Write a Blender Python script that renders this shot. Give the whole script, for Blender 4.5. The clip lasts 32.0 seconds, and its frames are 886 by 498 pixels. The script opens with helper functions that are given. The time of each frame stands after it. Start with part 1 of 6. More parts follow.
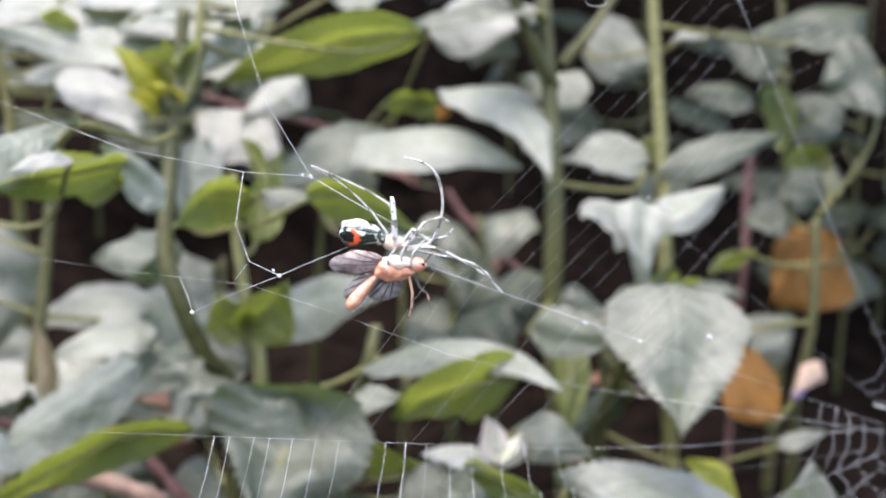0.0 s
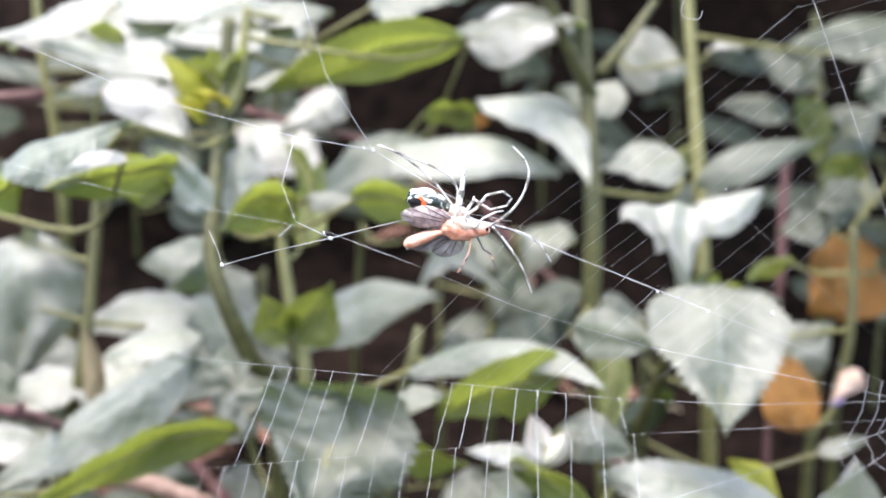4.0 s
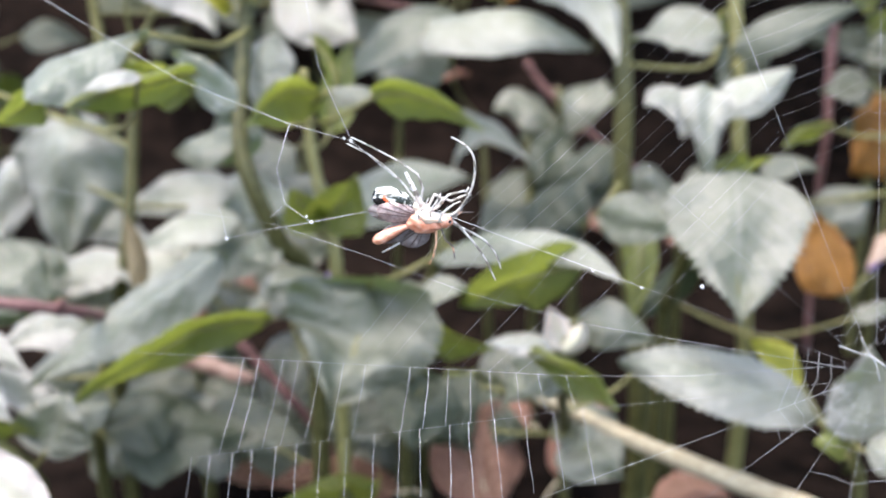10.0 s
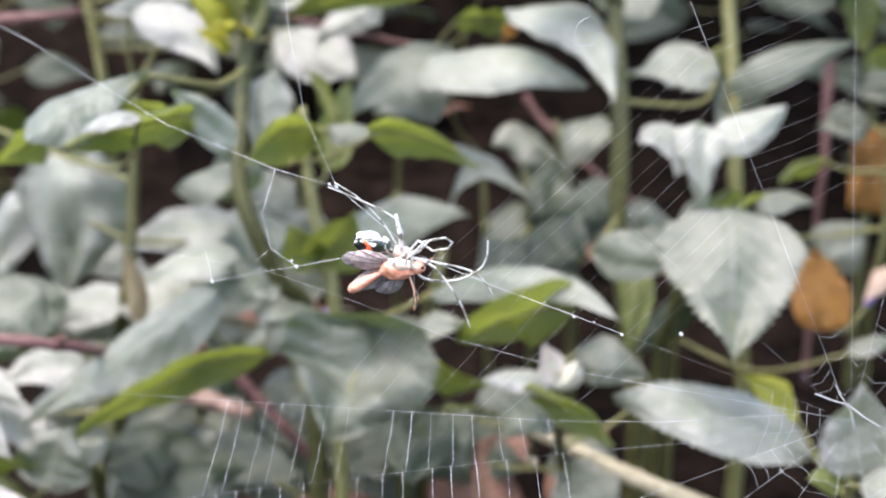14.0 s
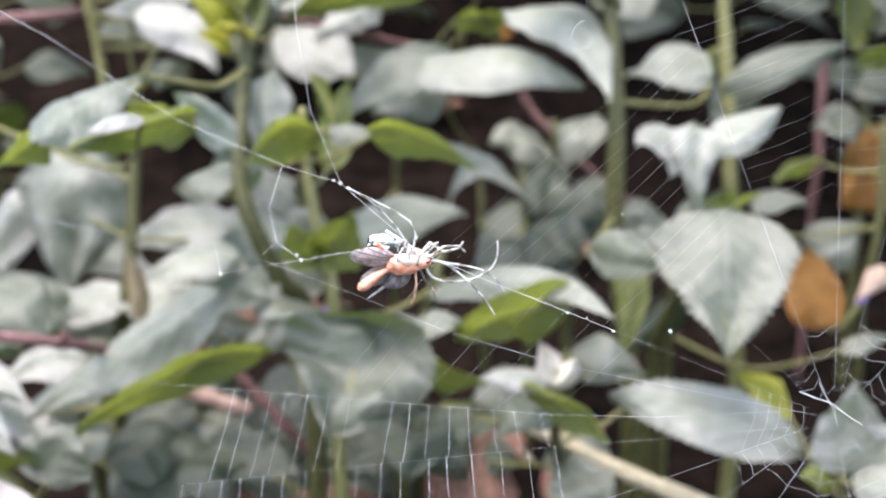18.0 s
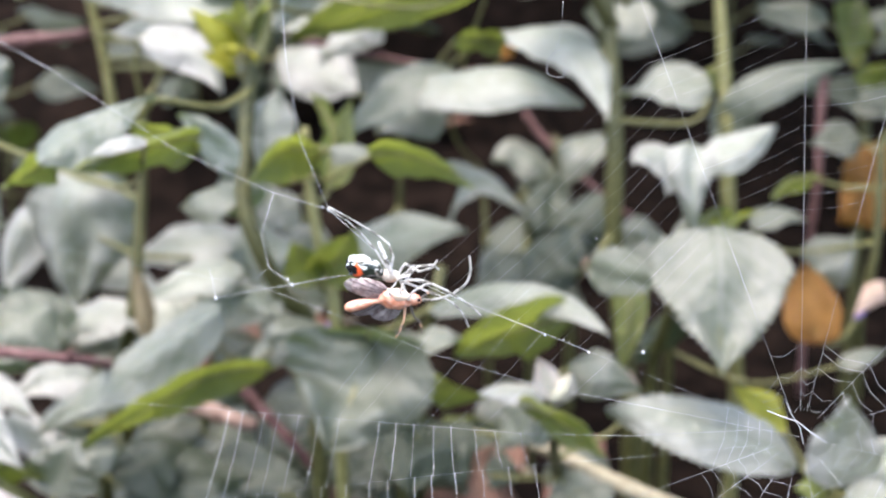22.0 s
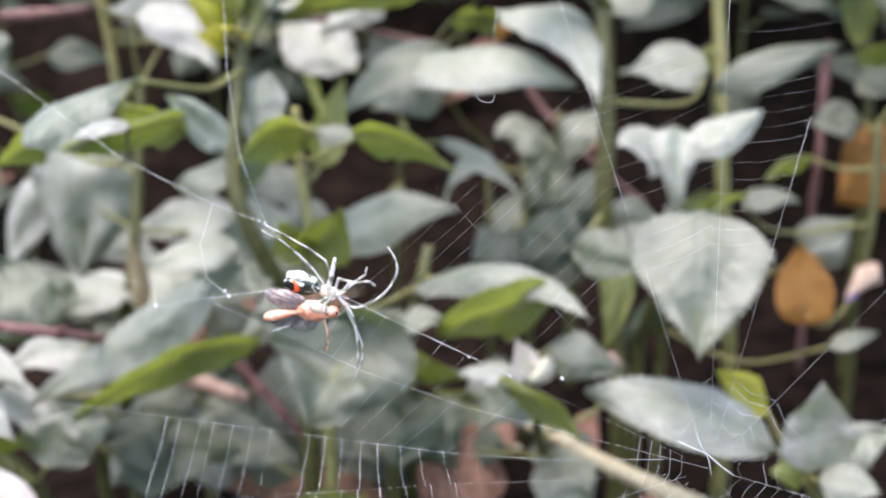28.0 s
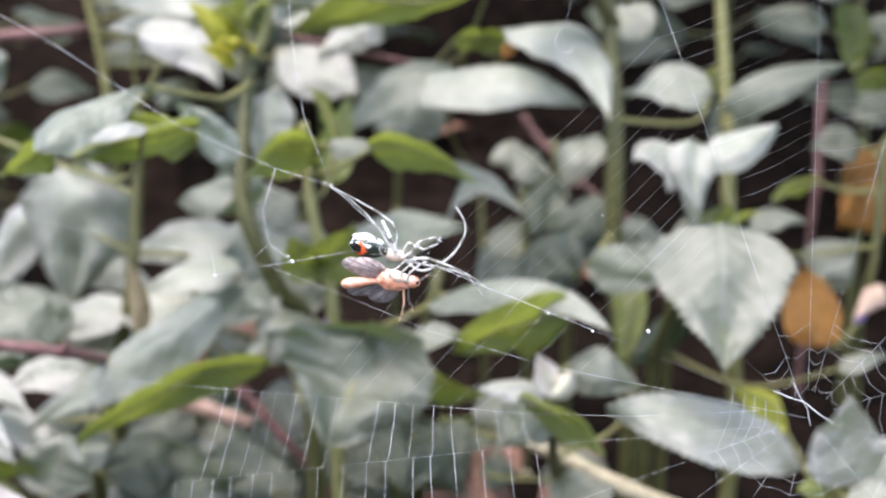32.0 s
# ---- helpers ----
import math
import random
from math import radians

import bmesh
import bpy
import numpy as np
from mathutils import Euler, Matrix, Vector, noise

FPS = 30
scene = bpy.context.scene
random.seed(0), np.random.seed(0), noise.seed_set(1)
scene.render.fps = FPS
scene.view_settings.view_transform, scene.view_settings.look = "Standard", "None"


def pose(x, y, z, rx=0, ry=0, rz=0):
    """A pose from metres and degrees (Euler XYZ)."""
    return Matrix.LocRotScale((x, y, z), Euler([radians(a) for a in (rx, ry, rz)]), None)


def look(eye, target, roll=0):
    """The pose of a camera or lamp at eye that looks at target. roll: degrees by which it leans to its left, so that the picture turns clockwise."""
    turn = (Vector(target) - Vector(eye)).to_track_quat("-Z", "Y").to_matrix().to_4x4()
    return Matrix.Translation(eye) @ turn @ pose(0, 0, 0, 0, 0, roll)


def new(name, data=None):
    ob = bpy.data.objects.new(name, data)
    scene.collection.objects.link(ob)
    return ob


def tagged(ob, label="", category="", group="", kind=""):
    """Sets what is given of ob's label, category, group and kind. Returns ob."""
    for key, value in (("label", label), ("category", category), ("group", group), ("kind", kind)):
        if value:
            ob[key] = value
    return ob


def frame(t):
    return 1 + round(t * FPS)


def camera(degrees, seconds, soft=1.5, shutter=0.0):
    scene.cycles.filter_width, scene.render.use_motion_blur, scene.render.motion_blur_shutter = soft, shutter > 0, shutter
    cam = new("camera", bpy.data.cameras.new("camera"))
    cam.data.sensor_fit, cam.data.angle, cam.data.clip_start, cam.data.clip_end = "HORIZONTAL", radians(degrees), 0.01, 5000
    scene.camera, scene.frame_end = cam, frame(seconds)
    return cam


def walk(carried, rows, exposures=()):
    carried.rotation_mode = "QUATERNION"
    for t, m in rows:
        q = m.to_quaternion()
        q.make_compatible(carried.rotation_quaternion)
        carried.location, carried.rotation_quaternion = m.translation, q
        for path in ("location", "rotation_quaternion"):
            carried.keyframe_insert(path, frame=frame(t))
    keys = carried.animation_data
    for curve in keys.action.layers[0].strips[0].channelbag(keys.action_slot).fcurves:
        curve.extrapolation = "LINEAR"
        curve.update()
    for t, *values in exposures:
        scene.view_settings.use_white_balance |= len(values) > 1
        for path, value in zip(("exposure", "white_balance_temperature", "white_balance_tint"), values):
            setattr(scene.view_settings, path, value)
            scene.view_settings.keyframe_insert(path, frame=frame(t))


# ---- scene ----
cam = camera(38.0, 32.0, soft=1.8)
# Close focus on the web, with a small real aperture.
cam.data.dof.use_dof = True
cam.data.dof.focus_distance = 0.207
cam.data.dof.aperture_fstop = 20.0
PATH = [
    (0, (-0.0170, 0.0203, 0.2693), (0.0206, 0.5137, 0.1972), 1.63),
    (0.5, (-0.0210, 0.0186, 0.2609), (0.0185, 0.5126, 0.1939), 2.04),
    (1, (-0.0211, 0.0182, 0.2584), (0.0155, 0.5120, 0.1887), 1.98),
    (1.5, (-0.0218, 0.0194, 0.2631), (0.0129, 0.5133, 0.1935), 1.89),
    (2, (-0.0177, 0.0180, 0.2597), (0.0119, 0.5123, 0.1905), 1.79),
    (2.5, (-0.0154, 0.0174, 0.2599), (0.0106, 0.5123, 0.1935), 1.51),
    (3, (-0.0171, 0.0169, 0.2605), (0.0125, 0.5117, 0.1950), 1.48),
    (3.5, (-0.0189, 0.0171, 0.2605), (0.0074, 0.5119, 0.1935), 1.32),
    (4, (-0.0227, 0.0138, 0.2600), (0.0042, 0.5094, 0.1994), 1.24),
    (4.5, (-0.0223, 0.0114, 0.2599), (0.0017, 0.5075, 0.2030), 1.41),
    (6.5, (-0.0131, 0.0024, 0.2572), (0.0015, 0.4999, 0.2101), 0.96),
    (7, (-0.0148, 0.0029, 0.2702), (-0.0014, 0.4986, 0.2060), 1.64),
    (7.5, (-0.0060, 0.0101, 0.2735), (-0.0032, 0.5042, 0.1970), 0.11),
    (8, (-0.0065, 0.0113, 0.2875), (-0.0155, 0.4963, 0.1665), -0.32),
    (8.5, (-0.0041, 0.0136, 0.2921), (-0.0100, 0.4957, 0.1596), -0.25),
    (9, (-0.0056, 0.0133, 0.2931), (-0.0073, 0.4947, 0.1579), -0.17),
    (9.5, (0.0005, 0.0120, 0.2913), (-0.0010, 0.4943, 0.1596), -0.20),
    (10, (-0.0039, 0.0113, 0.2900), (-0.0067, 0.4931, 0.1566), -0.37),
    (10.5, (-0.0096, 0.0122, 0.2913), (-0.0170, 0.4943, 0.1586), -0.33),
    (11, (-0.0062, 0.0120, 0.2916), (-0.0135, 0.4940, 0.1590), -0.47),
    (11.5, (-0.0057, 0.0095, 0.2913), (-0.0158, 0.4921, 0.1610), -0.57),
    (12, (-0.0053, 0.0097, 0.2906), (-0.0140, 0.4921, 0.1597), -0.59),
    (12.5, (-0.0052, 0.0104, 0.2919), (-0.0161, 0.4937, 0.1644), -0.70),
    (13, (-0.0022, 0.0108, 0.2937), (-0.0100, 0.4947, 0.1681), -0.57),
    (13.5, (-0.0008, 0.0108, 0.2940), (-0.0049, 0.4951, 0.1699), -0.39),
    (14, (-0.0010, 0.0083, 0.2941), (-0.0055, 0.4929, 0.1711), -0.39),
    (14.5, (-0.0009, 0.0072, 0.2947), (-0.0043, 0.4921, 0.1729), -0.29),
    (16.5, (-0.0011, 0.0038, 0.2964), (-0.0006, 0.4882, 0.1727), -0.20),
    (17, (-0.0023, 0.0035, 0.2974), (-0.0028, 0.4883, 0.1750), -0.28),
    (17.5, (-0.0039, 0.0039, 0.2969), (-0.0062, 0.4885, 0.1739), -0.13),
    (18, (-0.0018, 0.0029, 0.2975), (-0.0047, 0.4870, 0.1722), -0.25),
    (18.5, (-0.0021, 0.0019, 0.2989), (-0.0047, 0.4870, 0.1778), -0.06),
    (19, (0.0005, 0.0011, 0.2990), (0.0009, 0.4860, 0.1770), -0.12),
    (19.5, (0.0001, 0.0012, 0.3001), (-0.0031, 0.4865, 0.1796), -0.30),
    (20, (0.0000, 0.0000, 0.3000), (0.0000, 0.4852, 0.1791), -0.06),
    (20.5, (0.0023, -0.0006, 0.3006), (-0.0023, 0.4840, 0.1777), -0.28),
    (21, (0.0021, 0.0002, 0.3011), (-0.0014, 0.4844, 0.1763), -0.22),
    (21.5, (0.0037, -0.0022, 0.3014), (0.0002, 0.4827, 0.1795), -0.35),
    (22, (0.0027, -0.0048, 0.3009), (-0.0046, 0.4805, 0.1807), -0.47),
    (22.5, (0.0022, -0.0057, 0.3006), (-0.0062, 0.4800, 0.1821), -0.44),
    (23, (0.0022, -0.0048, 0.3015), (-0.0102, 0.4806, 0.1823), -0.67),
    (23.5, (0.0036, -0.0060, 0.2994), (-0.0076, 0.4788, 0.1774), -0.53),
    (24, (0.0186, -0.0060, 0.3015), (-0.0282, 0.4768, 0.1800), -1.34),
    (24.5, (0.0434, -0.0052, 0.2983), (-0.0251, 0.4757, 0.1798), -1.11),
    (26.5, (0.0385, -0.0101, 0.2974), (-0.0548, 0.4675, 0.1825), -0.31),
    (27, (0.0300, -0.0092, 0.2992), (-0.0316, 0.4705, 0.1726), -0.14),
    (27.5, (0.0260, -0.0103, 0.3006), (-0.0089, 0.4724, 0.1750), 0.04),
    (28, (0.0203, -0.0087, 0.3092), (0.0008, 0.4725, 0.1748), -0.16),
    (28.5, (0.0008, -0.0078, 0.2971), (-0.0147, 0.4759, 0.1714), -0.31),
    (29, (-0.0101, -0.0057, 0.3014), (-0.0234, 0.4782, 0.1760), -0.92),
    (29.5, (-0.0132, -0.0026, 0.2987), (-0.0185, 0.4788, 0.1635), -0.56),
    (30, (-0.0080, -0.0007, 0.3010), (-0.0125, 0.4800, 0.1633), -0.67),
    (30.5, (-0.0044, -0.0025, 0.2968), (-0.0033, 0.4783, 0.1597), -0.57),
    (31, (-0.0073, -0.0041, 0.2978), (-0.0132, 0.4773, 0.1628), -0.74),
    (31.5, (-0.0046, -0.0057, 0.2962), (-0.0114, 0.4763, 0.1634), -0.90),
    (32, (-0.0003, -0.0023, 0.2928), (-0.0044, 0.4844, 0.1784), 0.07),
]
walk(cam, [(t, look(eye, target, roll)) for t, eye, target, roll in PATH], [(0, 1.76), (0.8, 2.12), (4.5, 2.17), (7, 1.95), (8.5, 1.93), (11, 1.90), (14.5, 1.88), (20, 1.95), (23.5, 1.92), (26.5, 1.84), (32, 1.88)])

# ---- light: bright overcast sky through the treetops ----
world = bpy.data.worlds.new("sky")
scene.world = world
world.use_nodes = True
wn = world.node_tree
sky = wn.nodes.new("ShaderNodeTexSky")
sky.sky_type = "NISHITA"
sky.sun_disc = False
sky.sun_elevation = radians(66)
sky.sun_rotation = radians(212)
sky.dust_density = 3.0
wn.links.new(sky.outputs[0], wn.nodes["Background"].inputs[0])
wn.nodes["Background"].inputs[1].default_value = 0.15
sun = new("sun", bpy.data.lights.new("sun", "SUN"))
sun.data.energy, sun.data.angle, sun.data.color = 1.2, radians(40), (1.0, 0.94, 0.89)
sun.matrix_world = look((-0.25, -0.12, 1.5), (0, 0, 0))


# ---- materials ----
def mat(name, rough=0.6):
    m = bpy.data.materials.new(name)
    m.use_nodes = True
    b = m.node_tree.nodes["Principled BSDF"]
    b.inputs["Roughness"].default_value = rough
    return m, m.node_tree.nodes, m.node_tree.links, b


def mixed(nodes, links, a, b, fac, low=0.35, high=0.65):
    """Two colours mixed by a factor socket that is spread between low and high."""
    r = nodes.new("ShaderNodeValToRGB")
    r.color_ramp.elements[0].position, r.color_ramp.elements[1].position = low, high
    r.color_ramp.elements[0].color, r.color_ramp.elements[1].color = (*a, 1), (*b, 1)
    links.new(fac, r.inputs[0])
    return r.outputs[0]


def noise_at(nodes, links, scale, detail=4.0, source="Object"):
    tc, n = nodes.new("ShaderNodeTexCoord"), nodes.new("ShaderNodeTexNoise")
    n.inputs["Scale"].default_value, n.inputs["Detail"].default_value = scale, detail
    links.new(tc.outputs[source], n.inputs["Vector"])
    return n.outputs["Fac"]


def math_node(nodes, links, op, a, b=None):
    n = nodes.new("ShaderNodeMath")
    n.operation = op
    for k, v in enumerate((a, b)):
        if v is None:
            continue
        if isinstance(v, (int, float)):
            n.inputs[k].default_value = v
        else:
            links.new(v, n.inputs[k])
    return n.outputs[0]


def blend(nodes, links, fac, a, b, how="MIX"):
    n = nodes.new("ShaderNodeMix")
    n.data_type, n.blend_type = "RGBA", how
    for k, v in ((0, fac), (6, a), (7, b)):
        if isinstance(v, (int, float)):
            n.inputs[k].default_value = v
        elif isinstance(v, tuple):
            n.inputs[k].default_value = (*v, 1)
        else:
            links.new(v, n.inputs[k])
    return n.outputs[2]


def leaf_material(name, dark, light, through_colour, thin=0.35, rough=0.42, vein=0.35, spots=None, spec=1.0):
    """Leaf blade: mottled upper colour, paler veins laid out by the blade's own coordinates, and light that comes through it."""
    m, nodes, links, b = mat(name, rough)
    uv = nodes.new("ShaderNodeUVMap")
    sep = nodes.new("ShaderNodeSeparateXYZ")
    links.new(uv.outputs[0], sep.inputs[0])
    u, v = sep.outputs[0], math_node(nodes, links, "ABSOLUTE", math_node(nodes, links, "SUBTRACT", sep.outputs[1], 0.5))
    fine, coarse = noise_at(nodes, links, 900.0), noise_at(nodes, links, 70.0)
    col = mixed(nodes, links, dark, light, coarse, 0.3, 0.7)
    info = nodes.new("ShaderNodeObjectInfo")
    col = blend(nodes, links, math_node(nodes, links, "MULTIPLY", info.outputs["Random"], 0.5), col, tuple(min(1, c * 1.5 + 0.02) for c in light))
    # some blades are greener than others, and all carry a faint patchy bloom
    other = math_node(nodes, links, "FRACT", math_node(nodes, links, "MULTIPLY", info.outputs["Random"], 7.31))
    col = blend(nodes, links, math_node(nodes, links, "MULTIPLY", other, 0.45), col, (dark[0] * 0.80, dark[1] * 1.04, dark[2] * 0.70))
    bloom = mixed(nodes, links, (0, 0, 0), (0.4, 0.4, 0.4), noise_at(nodes, links, 140.0, 6.0), 0.50, 0.72)
    col = blend(nodes, links, bloom, col, tuple(min(1, c * 1.45 + 0.02) for c in light))
    # greener along the midrib than towards the rim
    middle = mixed(nodes, links, (0.5, 0.5, 0.5), (0, 0, 0), math_node(nodes, links, "ADD", v, math_node(nodes, links, "MULTIPLY", coarse, 0.25)), 0.12, 0.42)
    col = blend(nodes, links, middle, col, (dark[0] * 0.80, dark[1] * 1.02, dark[2] * 0.70))
    # side veins run forward from the midrib
    run = math_node(nodes, links, "SUBTRACT", math_node(nodes, links, "MULTIPLY", u, 8.0), math_node(nodes, links, "MULTIPLY", v, 5.0))
    saw = math_node(nodes, links, "ABSOLUTE", math_node(nodes, links, "SUBTRACT", math_node(nodes, links, "FRACT", run), 0.5))
    side = math_node(nodes, links, "LESS_THAN", saw, 0.06)
    mid = math_node(nodes, links, "LESS_THAN", v, 0.022)
    veins = math_node(nodes, links, "MAXIMUM", side, mid)
    col = blend(nodes, links, math_node(nodes, links, "MULTIPLY", veins, vein), col, tuple(min(1, c * 1.6 + 0.05) for c in light))
    if spots:
        specks = mixed(nodes, links, (0, 0, 0), (1, 1, 1), noise_at(nodes, links, 260.0, 2.0), 0.66, 0.70)
        col = blend(nodes, links, specks, col, spots)
    links.new(col, b.inputs["Base Color"])
    b.inputs["Specular IOR Level"].default_value = spec
    rise = math_node(nodes, links, "ADD", math_node(nodes, links, "MULTIPLY", saw, 0.18), math_node(nodes, links, "MULTIPLY", fine, 0.5))
    rise = math_node(nodes, links, "ADD", rise, math_node(nodes, links, "MULTIPLY", coarse, 0.8))
    rise = math_node(nodes, links, "ADD", rise, math_node(nodes, links, "MULTIPLY", noise_at(nodes, links, 330.0, 3.0), 0.9))
    bump = nodes.new("ShaderNodeBump")
    bump.inputs["Strength"].default_value, bump.inputs["Distance"].default_value = 0.8, 0.0015
    links.new(rise, bump.inputs["Height"])
    links.new(bump.outputs[0], b.inputs["Normal"])
    rough_s = nodes.new("ShaderNodeMapRange")
    rough_s.inputs["To Min"].default_value, rough_s.inputs["To Max"].default_value = rough - 0.1, rough + 0.15
    links.new(fine, rough_s.inputs["Value"])
    links.new(rough_s.outputs[0], b.inputs["Roughness"])
    t = nodes.new("ShaderNodeBsdfTranslucent")
    links.new(blend(nodes, links, math_node(nodes, links, "MULTIPLY", veins, 0.4), through_colour, tuple(c * 0.6 for c in through_colour)), t.inputs["Color"])
    links.new(bump.outputs[0], t.inputs["Normal"])
    add = nodes.new("ShaderNodeMixShader")
    add.inputs[0].default_value = thin
    links.new(b.outputs[0], add.inputs[1])
    links.new(t.outputs[0], add.inputs[2])
    links.new(add.outputs[0], nodes["Material Output"].inputs[0])
    return m


def plain_material(name, dark, light, scale=120.0, rough=0.6, bump_d=0.0006, spec=0.4, detail=5.0, metal=0.0):
    m, nodes, links, b = mat(name, rough)
    f = noise_at(nodes, links, scale, detail)
    f2 = noise_at(nodes, links, scale * 0.13, 3.0)
    col = mixed(nodes, links, dark, light, f, 0.3, 0.7)
    col = blend(nodes, links, math_node(nodes, links, "MULTIPLY", f2, 0.6), col, dark)
    links.new(col, b.inputs["Base Color"])
    b.inputs["Specular IOR Level"].default_value, b.inputs["Metallic"].default_value = spec, metal
    bump = nodes.new("ShaderNodeBump")
    bump.inputs["Strength"].default_value, bump.inputs["Distance"].default_value = 0.6, bump_d
    links.new(f, bump.inputs["Height"])
    links.new(bump.outputs[0], b.inputs["Normal"])
    return m


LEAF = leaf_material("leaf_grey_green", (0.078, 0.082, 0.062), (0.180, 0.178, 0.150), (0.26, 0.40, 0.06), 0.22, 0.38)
# dull older green, also darkened to stand for shade on low and steep blades
DULL = leaf_material("leaf_dull_half_shade", (0.046, 0.052, 0.036), (0.100, 0.105, 0.082), (0.2, 0.3, 0.05), 0.2, 0.45, 0.25)
# the grey-green leaf lightened in two steps: sky sheen put into the colour
HALF_LIT = leaf_material("leaf_half_lit_green", (0.113, 0.119, 0.098), (0.236, 0.234, 0.210), (0.30, 0.42, 0.08), 0.2, 0.38, 0.3)
PALE = leaf_material("leaf_skylit_pale", (0.186, 0.182, 0.166), (0.330, 0.318, 0.304), (0.34, 0.44, 0.12), 0.2, 0.42, 0.2)
GREEN = leaf_material("leaf_fresh_green", (0.092, 0.110, 0.021), (0.168, 0.190, 0.044), (0.30, 0.35, 0.055), 0.5, 0.45, 0.3)
# shaded copy of the leaf: deep shade put into the green
DARK = leaf_material("leaf_green_in_shade", (0.024, 0.032, 0.015), (0.050, 0.060, 0.033), (0.12, 0.18, 0.03), 0.25, 0.45, 0.3)
BROWN = leaf_material("leaf_dry_brown", (0.15, 0.070, 0.050), (0.32, 0.165, 0.125), (0.3, 0.12, 0.06), 0.25, 0.6, 0.4, None, 0.4)
WHITISH = leaf_material("leaf_whitish", (0.72, 0.60, 0.56), (0.84, 0.75, 0.71), (0.6, 0.45, 0.40), 0.25, 0.5, 0.05, None, 0.4)
ORANGE = leaf_material("leaf_orange", (0.17, 0.068, 0.010), (0.27, 0.118, 0.018), (0.42, 0.18, 0.02), 0.35, 0.55, 0.3, (0.12, 0.05, 0.02), 0.4)
YELLOW = leaf_material("leaf_yellowing", (0.25, 0.24, 0.025), (0.39, 0.365, 0.05), (0.48, 0.45, 0.04), 0.4, 0.5, 0.3, None, 0.5)
DRY = leaf_material("leaf_dry_tan", (0.12, 0.085, 0.045), (0.26, 0.20, 0.11), (0.3, 0.2, 0.08), 0.25, 0.6, 0.3)
PINK = leaf_material("leaf_dry_pink", (0.45, 0.28, 0.25), (0.62, 0.45, 0.40), (0.5, 0.3, 0.25), 0.3, 0.6, 0.3)
STEM = plain_material("stem_green", (0.050, 0.051, 0.017), (0.118, 0.115, 0.042), 260.0, 0.5)
STEM_PALE = plain_material("stem_pale", (0.125, 0.122, 0.042), (0.26, 0.25, 0.11), 260.0, 0.5)
TWIG_RED = plain_material("twig_red_brown", (0.09, 0.04, 0.038), (0.24, 0.13, 0.125), 300.0, 0.65)
TWIG_PINK = plain_material("twig_pinkish", (0.25, 0.15, 0.12), (0.45, 0.32, 0.27), 300.0, 0.65)
TWIG_TAN = plain_material("twig_tan", (0.30, 0.25, 0.17), (0.50, 0.45, 0.33), 300.0, 0.65)
# brown soil taken down to near black: deep shade put into the colour
EARTH_IN_SHADE = plain_material("earth", (0.003, 0.0024, 0.002), (0.022, 0.014, 0.011), 55.0, 0.95, 0.006, 0.03, 8.0)
PURPLE = plain_material("flower_mauve", (0.16, 0.10, 0.34), (0.36, 0.27, 0.55), 300.0, 0.6)


# ---- builders ----
def part(name, bm, material, parent, label=""):
    me = bpy.data.meshes.new(name)
    bm.to_mesh(me)
    bm.free()
    for m in material if isinstance(material, (list, tuple)) else [material]:
        me.materials.append(m)
    for p in me.polygons:
        p.use_smooth = True
    ob = new(name, me)
    ob.parent = parent
    if label:
        ob["label"] = label
    return ob


def thing(name, place, label, category, group="", kind=""):
    ob = new(name)
    ob.matrix_world = Matrix.Translation(place)
    ob.empty_display_size = 0.01
    return tagged(ob, label, category, group, kind)


def tube(bm, points, radii, sides=8, index=0):
    """A round rod along points, with its own radius at each; closed at both ends."""
    points = [Vector(p) for p in points]
    rings, side = [], None
    for k, p in enumerate(points):
        way = (points[min(k + 1, len(points) - 1)] - points[max(k - 1, 0)]).normalized()
        if side is None:
            side = way.orthogonal().normalized()
        side = (side - way * side.dot(way)).normalized()
        up = way.cross(side)
        r = radii[k] if isinstance(radii, (list, tuple)) else radii
        rings.append([bm.verts.new(p + (side * math.cos(a) + up * math.sin(a)) * r) for a in (2 * math.pi * i / sides for i in range(sides))])
    for a, b in zip(rings, rings[1:]):
        for i in range(sides):
            f = bm.faces.new((a[i], a[(i + 1) % sides], b[(i + 1) % sides], b[i]))
            f.material_index = index
    for ring in (rings[0][::-1], rings[-1]):
        bm.faces.new(ring).material_index = index
    return bm


def spline(points, steps=6):
    """Points along a smooth curve through the given ones."""
    pts = [Vector(p) for p in points]
    out = []
    for i in range(len(pts) - 1):
        p0, p1, p2, p3 = pts[max(i - 1, 0)], pts[i], pts[i + 1], pts[min(i + 2, len(pts) - 1)]
        for k in range(steps):
            t = k / steps
            out.append(0.5 * (2 * p1 + (p2 - p0) * t + (2 * p0 - 5 * p1 + 4 * p2 - p3) * t * t + (3 * p1 - p0 - 3 * p2 + p3) * t ** 3))
    out.append(pts[-1])
    return out


RNG = random.Random(7)


